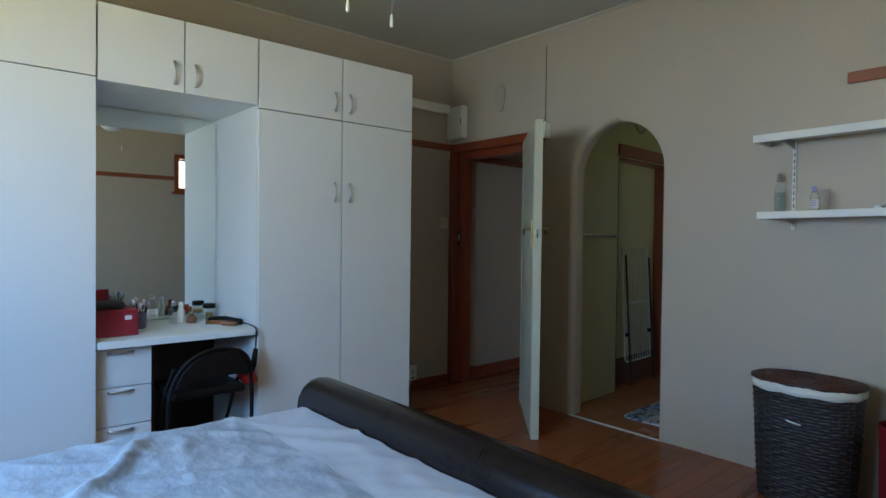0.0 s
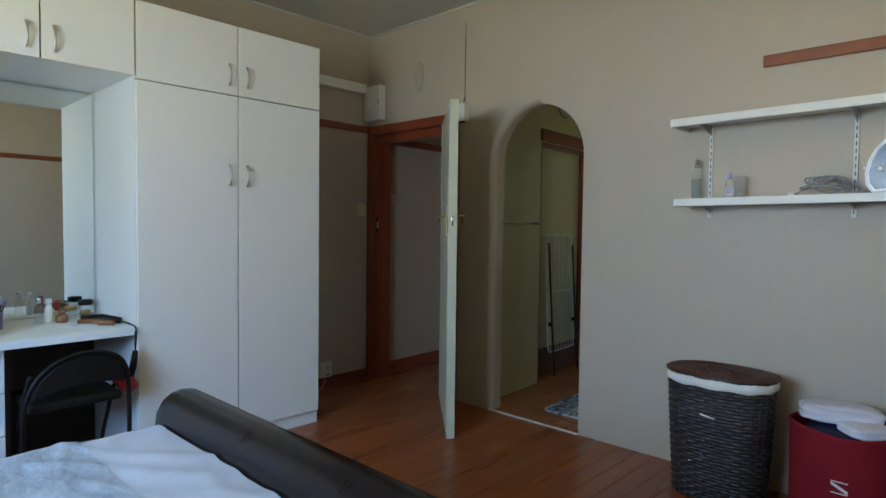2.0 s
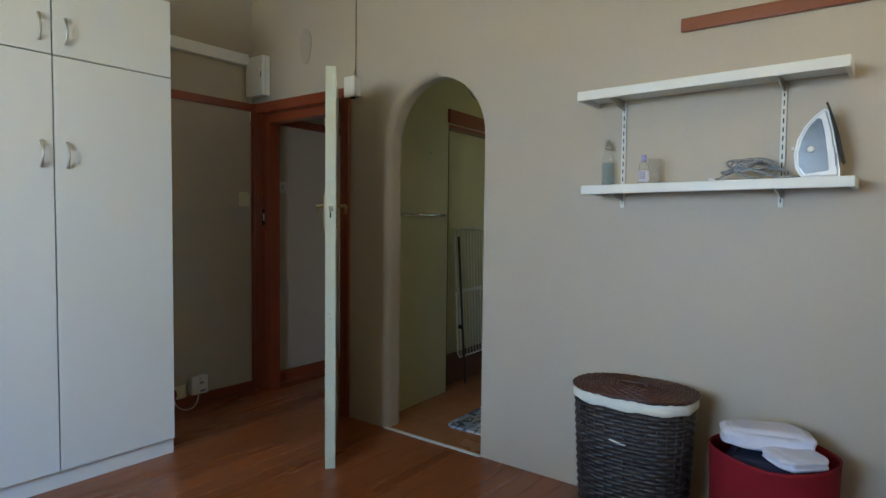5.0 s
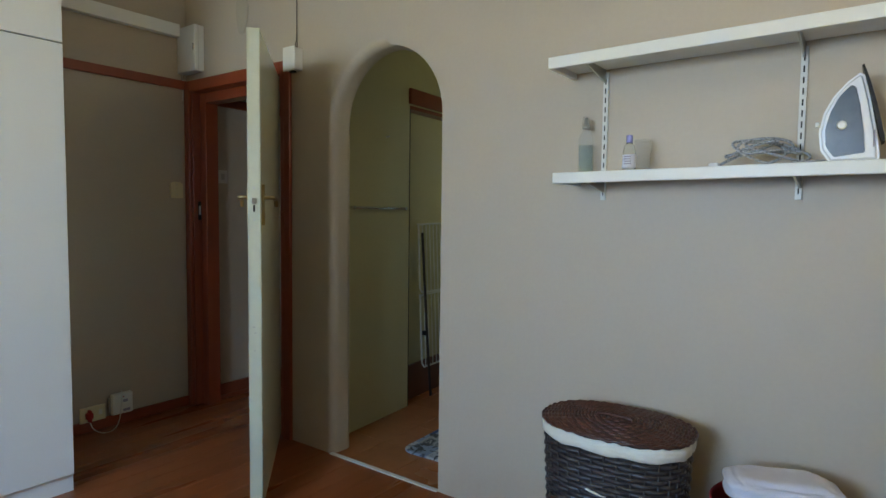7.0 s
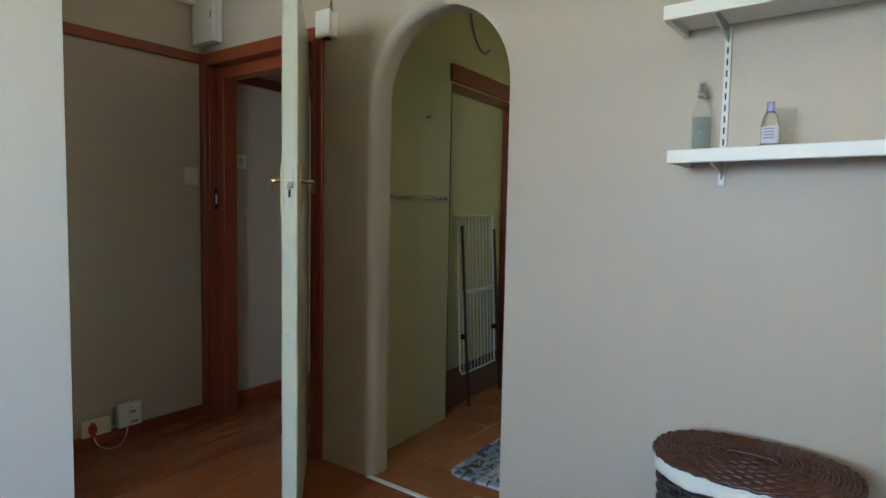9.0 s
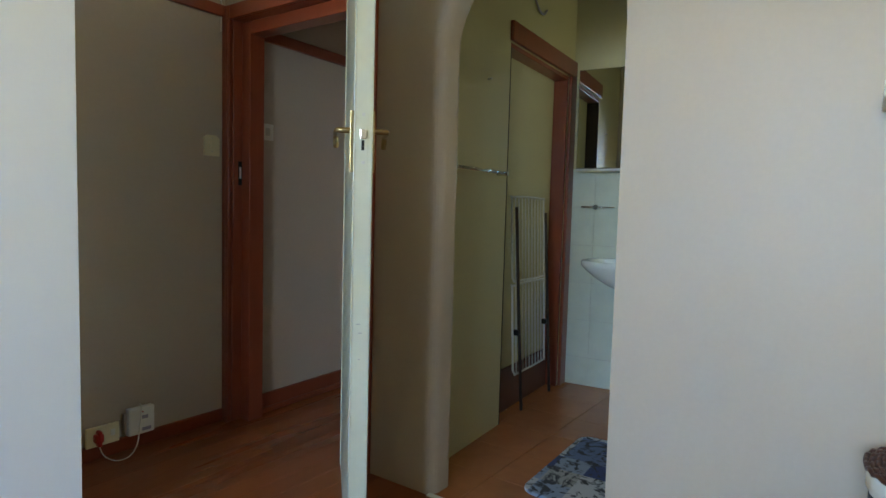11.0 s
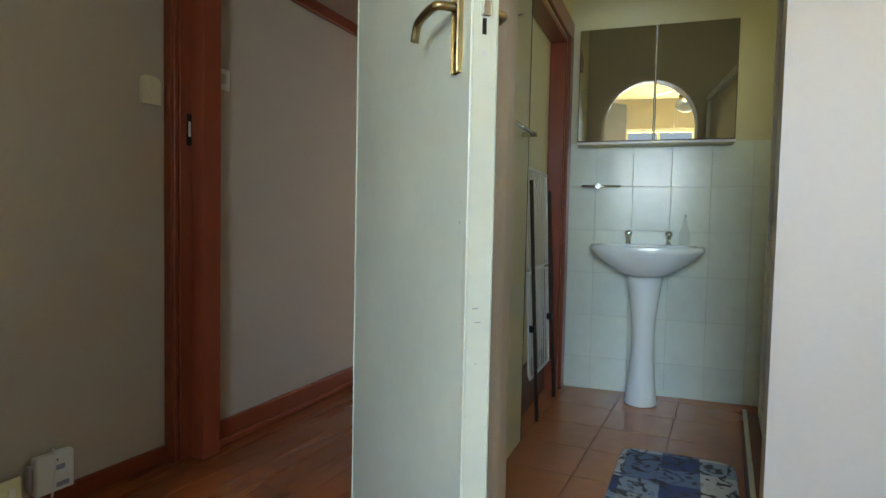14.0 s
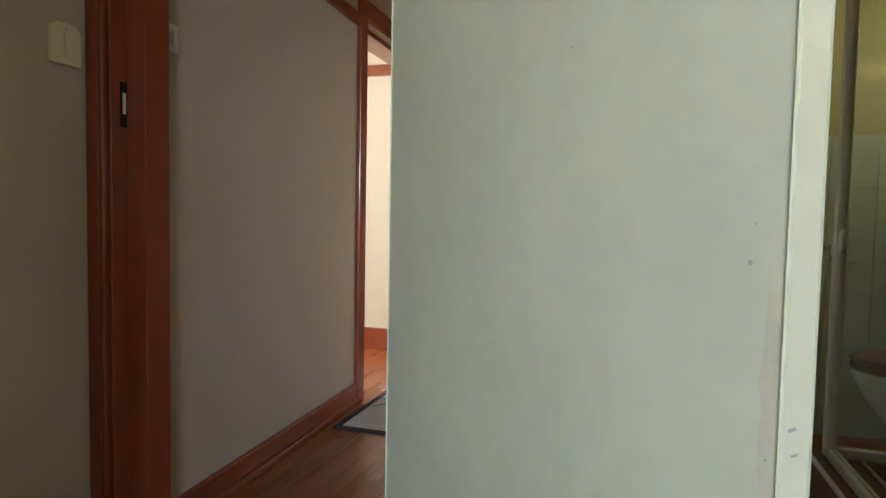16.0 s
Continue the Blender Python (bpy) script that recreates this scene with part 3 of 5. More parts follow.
for z0, z1 in ((0.506, 0.698), (0.309, 0.501), (0.112, 0.304)):
    d = part("drawer", boxes((0.888, 1.146, FRONT + 0.065, FRONT + 0.083, z0, z1), bevel=0.0015), MELAMINE, dresser)
    bow_handle(1.00, FRONT + 0.065, z1 - 0.018, 0.115, d, upright=False)

# Folding chair pushed under the table
chair = thing("folding_chair", "black padded folding chair pushed under the dressing table", "chair", 1.39, 3.42, 0)
bm = bmesh.new()
pts = [(1.170, 3.205, 0.0), (1.170, 3.205, 0.20), (1.172, 3.203, 0.40), (1.184, 3.20, 0.50), (1.225, 3.196, 0.590), (1.295, 3.192, 0.652), (1.39, 3.190, 0.683), (1.48, 3.190, 0.678), (1.55, 3.194, 0.645), (1.588, 3.198, 0.58), (1.600, 3.202, 0.45), (1.602, 3.205, 0.20), (1.602, 3.205, 0.0)]
part("back_frame", tube(bm, smooth_line(pts, 5), 0.011, 8), BLACK, chair)
bm = bmesh.new()
prism(bm, [(1.192, 0.495), (1.230, 0.582), (1.298, 0.645), (1.39, 0.676), (1.478, 0.671), (1.545, 0.640), (1.580, 0.58), (1.584, 0.525), (1.50, 0.540), (1.39, 0.538), (1.28, 0.518)], "y", 3.180, 3.212)
bmesh.ops.bevel(bm, geom=bm.edges[:], offset=0.008, segments=3, affect="EDGES")
part("backrest", bm, BLACK, chair, "black padded vinyl backrest")
part("seat", boxes((1.20, 1.585, 3.24, 3.60, 0.425, 0.47), bevel=0.016), BLACK, chair, "black padded vinyl seat")
for x in (1.203, 1.580):
    part("leg", tube(bmesh.new(), [(x, 3.60, 0.0), (x, 3.52, 0.2), (x, 3.36, 0.46), (x, 3.215, 0.60)], 0.010, 8), BLACK, chair)

# Things on the dressing table
rb = thing("storage_box", "red card box with a white label, on the dressing table", "box", 1.0, 3.55, 0.751)
part("body", boxes((0.892, 1.098, 3.475, 3.70, 0.751, 0.872), bevel=0.004), RED_BOX, rb)
part("lid", boxes((0.890, 1.101, 3.472, 3.703, 0.872, 0.886), bevel=0.004), RED_BOX, rb)
part("label", boxes((1.035, 1.068, 3.4725, 3.4745, 0.835, 0.857), bevel=0.0006), LABEL_WHITE, rb)
rl = thing("cosmetic_case", "small red case lying open behind the red box", "case", 0.95, 3.82, 0.751)
part("body", boxes((0.892, 1.03, 3.74, 3.92, 0.751, 0.90), bevel=0.008), RED_BOX, rl)
part("lid", boxes((0.895, 1.025, 3.80, 3.812, 0.902, 0.97), bevel=0.004), RED_BOX, rl)
bx = thing("folded_garment", "dark grey cloth bundled behind the red box", "cloth", 0.98, 3.72, 0.9)
cup = thing("brush_cup", "patterned violet cup full of make-up brushes", "cup", 1.16, 3.70, 0.751)
part("cup", lathe(bmesh.new(), ((0.028, 0.751), (0.034, 0.76), (0.037, 0.835), (0.037, 0.842), (0.033, 0.842), (0.031, 0.77)), 1.16, 3.70, 20), CUP_PRINT, cup)
for k in range(7):
    a = k * 0.9
    dx, dy = 0.03 * math.cos(a), 0.03 * math.sin(a)
    hgt = 0.90 + 0.03 * ((k * 37) % 5) / 5
    b = part("brush", tube(bmesh.new(), [(1.16 + dx * 0.4, 3.70 + dy * 0.4, 0.77), (1.16 + dx * 1.3, 3.70 + dy * 1.3, hgt - 0.035)], 0.0035, 6), BLACK, cup)
    part("bristles", tube(bmesh.new(), [(1.16 + dx * 1.3, 3.70 + dy * 1.3, hgt - 0.035), (1.16 + dx * 1.45, 3.70 + dy * 1.45, hgt - 0.015), (1.16 + dx * 1.6, 3.70 + dy * 1.6, hgt)], [0.005, 0.011, 0.004], 8), LABEL_WHITE if k % 3 else LABEL_INK, b)


def bottle(name, label, x, y, z, r, high, body, cap, cap_high=0.03, cap_r=0.5, liquid=None, sx=1.0, sy=1.0):
    ob = thing(name, label, "bottle", x, y, z)
    neck = high - cap_high
    part("body", lathe(bmesh.new(), ((r * 0.9, z), (r, z + 0.004), (r, z + neck * 0.72), (r * 0.85, z + neck * 0.84), (r * cap_r * 0.9, z + neck * 0.94), (r * cap_r * 0.9, z + neck)), x, y, 20, sx, sy), body, ob)
    part("cap", lathe(bmesh.new(), ((r * cap_r, z + neck + 0.0005), (r * cap_r, z + high - 0.003), (r * cap_r * 0.8, z + high)), x, y, 16), cap, ob)
    if liquid:
        part("liquid", lathe(bmesh.new(), ((r * 0.82, z + 0.005), (r * 0.9, z + 0.008), (r * 0.9, z + neck * 0.22)), x, y, 16, sx, sy), liquid, ob)
    return ob


bottle("perfume_bottle", "clear spray bottle on the dressing table", 1.36, 3.78, 0.751, 0.022, 0.135, CLEAR, CHROME, 0.03, 0.55)
bottle("lotion_bottle", "white lotion bottle on the dressing table", 1.41, 3.80, 0.751, 0.020, 0.125, WHITE_PLASTIC, WHITE_PLASTIC, 0.03, 0.7)
bottle("nail_varnish", "small bottle with a red cap on the dressing table", 1.455, 3.83, 0.751, 0.014, 0.105, CLEAR, RED_PLASTIC, 0.05, 0.8)
bottle("perfume_bottle", "squat amber perfume bottle on the dressing table", 1.46, 3.76, 0.751, 0.030, 0.065, SEAT_WOOD, BRASS, 0.02, 0.5)
bottle("cosmetic_jar", "low glass jar with a brass lid on the dressing table", 1.53, 3.87, 0.751, 0.030, 0.07, CLEAR, BRASS, 0.025, 1.0)
bottle("cosmetic_jar", "low jar with a dark lid on the dressing table", 1.61, 3.90, 0.751, 0.036, 0.095, CLEAR, BLACK, 0.03, 1.05)
bottle("cosmetic_jar", "small brass-lidded jar on the dressing table", 1.58, 3.80, 0.751, 0.024, 0.05, BRASS, BRASS, 0.02, 1.0)
bottle("cosmetic_jar", "pale green tub on the dressing table", 1.09, 3.76, 0.751, 0.030, 0.125, LABEL_WHITE, TEAL_LIQUID, 0.03, 1.0)
bx.location.z = 0.886
part("cloth", boxes((0.905, 1.05, 3.52, 3.66, 0.887, 0.925), bevel=0.017), DARK_CLOTH, bx)

comb = thing("hair_straightener", "black hair straightener with a brown grip, lying on the dressing table", "hair straightener", 1.58, 3.62, 0.751)
part("plate", tube(bmesh.new(), [(1.53, 3.66, 0.773), (1.60, 3.60, 0.776), (1.66, 3.50, 0.770)], [0.020, 0.024, 0.017], 12), BLACK, comb)
part("grip", tube(bmesh.new(), [(1.50, 3.62, 0.764), (1.56, 3.56, 0.765), (1.62, 3.47, 0.764)], [0.014, 0.017, 0.012], 12), SEAT_WOOD, comb, "brown moulded grip")
part("cable", tube(bmesh.new(), smooth_line([(1.66, 3.50, 0.768), (1.675, 3.40, 0.762), (1.676, 3.322, 0.745), (1.672, 3.315, 0.66), (1.66, 3.32, 0.55), (1.65, 3.33, 0.50)], 5), 0.0035, 6), BLACK, comb)
solid("envelope", boxes((1.46, 1.56, 3.53, 3.60, 0.751, 0.757), bevel=0.002), LABEL_WHITE, "white card lying on the dressing table", "card")
dryer = thing("hairdryer", "red and black hairdryer hanging beside the chair", "hairdryer", 1.63, 3.30, 0.43)
part("barrel", tube(bmesh.new(), [(1.575, 3.30, 0.52), (1.60, 3.30, 0.50), (1.63, 3.30, 0.48), (1.655, 3.30, 0.455)], [0.026, 0.036, 0.042, 0.030], 14), RED_PLASTIC, dryer, "red barrel")
part("grip", tube(bmesh.new(), [(1.63, 3.30, 0.48), (1.655, 3.30, 0.57), (1.665, 3.30, 0.64)], [0.018, 0.017, 0.013], 12), BLACK, dryer)
part("cable", tube(bmesh.new(), smooth_line([(1.665, 3.30, 0.64), (1.668, 3.31, 0.70), (1.672, 3.316, 0.735)], 4), 0.0035, 6), BLACK, dryer)

# Bed
BED0, BED1 = 0.50, 2.05
bed = thing("bed", "double bed with a dark brown padded leather frame", "bed", 0.45, 1.28, 0)
part("base", boxes((XMIN + 0.03, 1.22, BED0 + 0.03, BED1 - 0.03, 0.06, 0.40), bevel=0.02), LEATHER, bed)
bm = bmesh.new()
prof = [(1.405, 0.05), (1.42, 0.30), (1.428, 0.60), (1.427, 0.70), (1.418, 0.738), (1.398, 0.757), (1.360, 0.762), (1.328, 0.755), (1.302, 0.736), (1.285, 0.705), (1.278, 0.64), (1.278, 0.40), (1.278, 0.05)]
rows = []
for k in range(65):
    y = BED0 + (BED1 - BED0) * k / 64
    seam = sum(math.exp(-(((y - s) / 0.008) ** 2)) for s in (0.71, 1.117, 1.527))
    end = 0.035 * max(0.0, 1 - min(y - BED0, BED1 - y) / 0.035) ** 2
    rows.append([bm.verts.new((1.35 + (x - 1.35) * (1 - 0.025 * seam - 0.35 * end / 0.035 * 0.3), y, z - (0.004 * seam + end * 0.5) * (z > 0.5))) for x, z in prof])
for p, q in zip(rows, rows[1:]):
    for k in range(len(prof) - 1):
        bm.faces.new((p[k], q[k], q[k + 1], p[k + 1])).smooth = True
bm.faces.new(rows[0])
bm.faces.new(rows[-1][::-1])
bmesh.ops.recalc_face_normals(bm, faces=bm.faces[:])
fb = part("footboard", bm, LEATHER, bed, "rolled dark brown leather footboard with stitched seams")
for s in (0.71, 1.117, 1.527):
    for d in (-0.007, 0.007):
        part("stitching", tube(bmesh.new(), [(x + (0.0015 if x > 1.35 else -0.0015), s + d, z + 0.0015) for x, z in prof[7:9]], 0.0010, 5), BLACK, fb)
for y in (BED0 + 0.004, BED1 - 0.044):
    part("side_rail", boxes((XMIN + 0.03, 1.277, y, y + 0.04, 0.12, 0.42), bevel=0.015), LEATHER, bed)
part("mattress", boxes((XMIN + 0.05, 1.268, BED0 + 0.05, BED1 - 0.05, 0.40, 0.645), bevel=0.05), SHEET, bed)


def cover(name, label, x0, x1, y0, y1, z, drop, material, lift, rough, seed, nx=110, ny=90, folds=()):
    """A cloth laid over the mattress, with folds, hanging down by drop at the two long sides."""
    bm = bmesh.new()
    grid = []
    for i in range(nx + 1):
        row = []
        for j in range(ny + 1):
            x, s = x0 + (x1 - x0) * i / nx, (j / ny) * (y1 - y0 + 2 * drop) - drop
            y, dz = y0 + s, 0.0
            span = y1 - y0
            r = 0.05
            if s < r:
                a = min(1.0, (r - s) / (r * 1.57))
                y = y0 + r - r * math.sin(a * 1.5708)
                dz = -r * (1 - math.cos(a * 1.5708)) - max(0.0, (r - s) - r * 1.57)
            elif s > span - r:
                o = s - (span - r)
                a = min(1.0, o / (r * 1.57))
                y = y1 - r + r * math.sin(a * 1.5708)
                dz = -r * (1 - math.cos(a * 1.5708)) - max(0.0, o - r * 1.57)
            p = Vector((x * 3.2 + seed, y * 3.2, dz * 3))
            fold = noise.noise(p) * 0.5 + noise.noise(p * 2.3) * 0.3
            ridge = (1 - abs(noise.noise(Vector((x * 3.4 + y * 4.2 + seed, x * 1.3 - y * 1.1, 2.0))))) ** 11
            crease = (1 - abs(noise.noise(Vector((x * 2.2 - y * 5.1 + 5.0, x * 6.3 + y * 1.6, seed))))) ** 9
            h = lift * (0.7 * fold + 1.5 * ridge + 0.7 * crease) + rough * noise.noise(p * 9 + Vector((drop * 40, 0, 0)))
            for ax, ay, bx_, by_, high, wide in folds:
                a, d = Vector((ax, ay)), Vector((bx_ - ax, by_ - ay))
                u = (Vector((x, y)) - a).dot(d) / d.length_squared
                w = (x - ax) * d.y - (y - ay) * d.x + 0.010 * d.length * math.sin(9 * u + ax * 20)
                h += high * math.exp(-((w / d.length / wide) ** 2)) * max(0.0, min(1.0, 4 * u, 4 * (1 - u))) * (1 + 0.4 * noise.noise(p * 3))
            row.append(bm.verts.new((x, y + (h * 0.6 if dz < -0.05 and s > span / 2 else (-h * 0.6 if dz < -0.05 else 0)), z + dz + (h if dz > -0.05 else 0))))
        grid.append(row)
    for p, q in zip(grid, grid[1:]):
        for k in range(ny):
            bm.faces.new((p[k], q[k], q[k + 1], p[k + 1])).smooth = True
    ret = bmesh.ops.extrude_face_region(bm, geom=bm.faces[:])
    for v in ret["geom"]:
        if isinstance(v, bmesh.types.BMVert):
            v.co.z -= 0.003
    bm.normal_update()
    for e in bm.edges:
        n = [f.normal for f in e.link_faces]
        if len(n) == 2 and n[0].dot(n[1]) < 0.5:
            e.smooth = False
    bmesh.ops.recalc_face_normals(bm, faces=bm.faces[:])
    return solid(name, bm, material, label, name.replace("_", " "))


cover("bedspread", "pale smooth bedspread spread over the mattress", XMIN + 0.06, 1.273, BED0 + 0.045, BED1 - 0.035, 0.677, 0.22, SHEET, 0.0060, 0.0008, 3.0, folds=((1.00, 1.55, 1.27, 1.60, 0.005, 0.012), (1.07, 1.36, 1.26, 1.16, 0.006, 0.018), (1.09, 1.78, 1.22, 1.66, 0.005, 0.016), (1.08, 1.00, 1.24, 0.80, 0.006, 0.020)))
cover("throw_blanket", "silver-grey crushed velvet throw lying rumpled on the bed", XMIN + 0.08, 1.055, BED0 + 0.038, BED1 - 0.028, 0.6805, 0.26, VELVET, 0.0060, 0.0020, 3.0, 190, 150, folds=((0.78, 1.96, 0.48, 1.52, 0.022, 0.020), (0.84, 1.95, 0.80, 1.68, 0.009, 0.022), (0.58, 1.49, 1.06, 1.56, 0.006, 0.009), (0.50, 1.30, 0.95, 1.10, 0.009, 0.022), (0.20, 1.80, 0.45, 1.40, 0.012, 0.024), (0.62, 1.02, 0.98, 0.70, 0.010, 0.022)))

# Ceiling fan over the bed
FX, FY = 1.54, 1.78
fan = thing("ceiling_fan", "white ceiling fan with a round lamp and two pull cords", "ceiling fan", FX, FY, HIGH)
part("rod", lathe(bmesh.new(), ((0.06, 2.855), (0.055, 2.83), (0.013, 2.81), (0.013, 2.66)), FX, FY, 16), WHITE_PLASTIC, fan)
part("motor", lathe(bmesh.new(), ((0.05, 2.455), (0.10, 2.47), (0.12, 2.54), (0.105, 2.62), (0.04, 2.66)), FX, FY, 28), WHITE_PLASTIC, fan)
part("lamp_collar", lathe(bmesh.new(), ((0.075, 2.40), (0.078, 2.44), (0.05, 2.4545)), FX, FY, 24), BRASS, fan, "brass lamp collar")
part("lamp_globe", lathe(bmesh.new(), ((0.01, 2.245), (0.055, 2.253), (0.098, 2.285), (0.115, 2.325), (0.105, 2.368), (0.072, 2.399)), FX, FY, 28), LAMP_GLASS, fan, "white glass lamp globe")
for k in range(4):
    m = pose(FX, FY, 2.545, 0, 0, 62 + 90 * k) @ pose(0, 0, 0, 10, 0, 0)
    bm = prism(bmesh.new(), [(0.17, -0.05), (0.55, -0.068), (0.60, -0.05), (0.615, 0), (0.60, 0.05), (0.55, 0.068), (0.17, 0.05)], "z", -0.003, 0.003)
    bm.transform(m)
    blade = part("blade", bm, WHITE_PLASTIC, fan)
    bm = boxes((0.10, 0.22, -0.012, 0.012, 0.0035, 0.008))
    bm.transform(m)
    part("blade_bracket", bm, SATIN, blade)
for x, y, z in ((1.357, 1.838, 2.042), (1.586, 1.903, 2.062)):
    d = Vector((x - FX, y - FY)).normalized() * 0.07
    c = part("pull_cord", tube(bmesh.new(), [(FX + d.x, FY + d.y, 2.42), (x, y, 2.36), (x, y, z + 0.05)], 0.0012, 5), SATIN, fan)
    part("cord_pull", lathe(bmesh.new(), ((0.003, z), (0.007, z + 0.006), (0.006, z + 0.03), (0.002, z + 0.05)), x, y, 12), WHITE_PLASTIC, c, "white tapered cord pull")

# ---- the open door ----
HINGE = Vector((3.790, 3.182, 0))
FREE = Vector((3.176, 2.534, 0))
LONG = (FREE - HINGE).length
DOOR = Matrix.Translation(HINGE) @ Matrix.Rotation(math.atan2(FREE.y - HINGE.y, FREE.x - HINGE.x), 4, "Z")  # local x runs from hinge to lock, local -y faces the doorway
door = thing("door_1", "white gloss-painted flush door standing wide open into the bedroom", "door", HINGE.x, HINGE.y, 0.008)
part("leaf", boxes((0.004, LONG, -0.0235, 0.0235, 0.008, 2.03), bevel=0.003, m=DOOR), DOOR_PAINT, door)
lock = part("lock_plate", boxes((LONG - 0.0008, LONG + 0.0012, -0.0115, 0.0115, 1.243, 1.392), bevel=0.0004, m=DOOR), DOOR_PAINT, door, "lock plate painted over with the door")
part("latch_bolt", boxes((LONG + 0.0012, LONG + 0.010, -0.007, 0.007, 1.319, 1.339), bevel=0.002, m=DOOR), CHROME, lock)
part("bolt_hole", boxes((LONG + 0.0012, LONG + 0.0018, -0.005, 0.003, 1.285, 1.313), m=DOOR), BLACK, lock)
for z in (1.383, 1.252):
    part("screw", boxes((LONG + 0.0012, LONG + 0.0022, -0.004, 0.004, z - 0.004, z + 0.004), bevel=0.0004, m=DOOR), SATIN, lock)
for s in (-1, 1):
    x = LONG - 0.058
    plate = part("handle_plate", boxes((x - 0.014, x + 0.014, *sorted((s * 0.0236, s * 0.0316)), 1.231, 1.397), bevel=0.003, m=DOOR), BRASS, door, "worn brass handle plate")
    bm = tube(bmesh.new(), smooth_line([(x, s * 0.0316, 1.345), (x, s * 0.060, 1.345), (x - 0.012, s * 0.070, 1.345), (x - 0.06, s * 0.072, 1.344), (x - 0.100, s * 0.072, 1.338), (x - 0.116, s * 0.072, 1.308)], 4), 0.0085, 10)
    bm.transform(DOOR)
    part("lever", bm, BRASS, plate)
    part("keyhole", boxes((x - 0.004, x + 0.004, *sorted((s * 0.0316, s * 0.0322)), 1.262, 1.284), m=DOOR), BLACK, plate)
for z in (0.25, 1.78):
    bm = lathe(bmesh.new(), ((0.008, z - 0.05), (0.008, z + 0.05)), HINGE.x + 0.012, HINGE.y + 0.006, 12)
    part("hinge", bm, BRASS, door)
# Knocks and wear on the leaf
for back, z, rad in ((0.036, 0.955, 0.0026), (0.012, 0.772, 0.0014), (0.032, 0.992, 0.0012), (0.30, 1.22, 0.0014)):
    bm = prism(bmesh.new(), [(LONG - back + rad * math.cos(a) * (1 + 0.3 * math.sin(2 * a + z * 50)), z + rad * math.sin(a)) for a in [k * math.tau / 12 for k in range(12)]], "y", -0.0252, -0.0246)
    bm.transform(DOOR)
    part("scuff", bm, SCUFF, door, "small grey knock in the paint")
for v, z, w, h in ((-0.006, 0.80, 0.012, 0.003), (0.0, 0.775, 0.011, 0.0025), (-0.002, 0.70, 0.006, 0.002)):
    part("scuff", boxes((LONG + 0.0003, LONG + 0.0009, v - w / 2, v + w / 2, z, z + h), m=DOOR), SCUFF, door, "small dark scratch")

for z0, z1, seed in ((0.52, 0.66, 1.0), (0.70, 0.93, 4.0), (0.28, 0.40, 7.0)):
    n = 16
    side = [(LONG - 0.017 - 0.007 * noise.noise(Vector((k * 0.55, seed, 0))) - 0.004 * math.sin(math.pi * k / n), z0 + (z1 - z0) * k / n) for k in range(n + 1)]
    side += [(LONG - 0.0045 - 0.002 * noise.noise(Vector((k * 0.7, seed + 9, 0))), z0 + (z1 - z0) * k / n) for k in range(n, -1, -1)]
    bm = prism(bmesh.new(), side, "y", -0.0241, -0.0236)
    bm.transform(DOOR)
    part("worn_patch", bm, CREAM_SCUFF, door, "tan undercoat where the paint has worn")

# ---- fixtures on the bedroom walls ----
trunk = solid("cable_trunking", boxes((2.796, 3.734, B - 0.05, B - 0.001, 2.368, 2.445), bevel=0.004), MELAMINE, "white cable trunking running along the wall to the junction box", "cable trunking")
mbox = thing("junction_box", "white metal distribution box in the corner above the door", "junction box", 3.75, 3.98, 2.13)
part("body", boxes((3.735, W - 0.001, 3.870, 4.070, 2.145, 2.425), bevel=0.006), WHITE_PLASTIC, mbox)
part("latch", boxes((3.7325, 3.7345, 3.883, 3.889, 2.27, 2.31)), BLACK, mbox)
part("seam", boxes((3.757, 3.760, 3.8685, 3.8695, 2.15, 2.42)), SATIN, mbox)
part("cable", tube(bmesh.new(), smooth_line([(3.755, 4.045, 2.145), (3.760, 4.055, 2.12), (3.770, 4.066, 2.11), (3.770, 4.069, 1.98)], 4), 0.004, 6), WHITE_PLASTIC, mbox)
iso = thing("switch_box", "small white pull-switch box at the corner of the door frame", "switch box", 3.78, 2.985, 2.02)
part("body", boxes((3.745, W - 0.001, 2.955, 3.040, 2.035, 2.150), bevel=0.005), WHITE_PLASTIC, iso)
part("cover", boxes((3.736, 3.7445, 2.950, 3.043, 2.030, 2.155), bevel=0.003), WHITE_PLASTIC, iso)
part("terminal", boxes((3.752, 3.775, 2.978, 3.012, 2.0225, 2.0345), bevel=0.002), BLACK, iso)
for y in (2.992, 3.006):
    part("wire", tube(bmesh.new(), smooth_line([(3.79, y, 2.150), (3.794, y + 0.003, 2.19), (3.796, 3.0, 2.25), (3.797, 3.0, 2.74)], 4), 0.0024, 5), DARK_AND_SHADE, iso)
bm = bmesh.new()
pts = [(3.48 + 0.058 * math.cos(a) * (1 + 0.08 * math.sin(3 * a)), 2.43 + 0.125 * math.sin(a) * (1 + 0.05 * math.cos(2 * a))) for a in [k * math.tau / 40 for k in range(40)]]
prism(bm, pts, "x", W - 0.007, W - 0.0005)
bmesh.ops.bevel(bm, geom=[e for e in bm.edges if all(v.co.x < W - 0.006 for v in e.verts)], offset=0.004, segments=2, affect="EDGES")
structure("plaster_patch", bm, PATCH, "oval plaster repair on the wall above the door", "plaster patch")

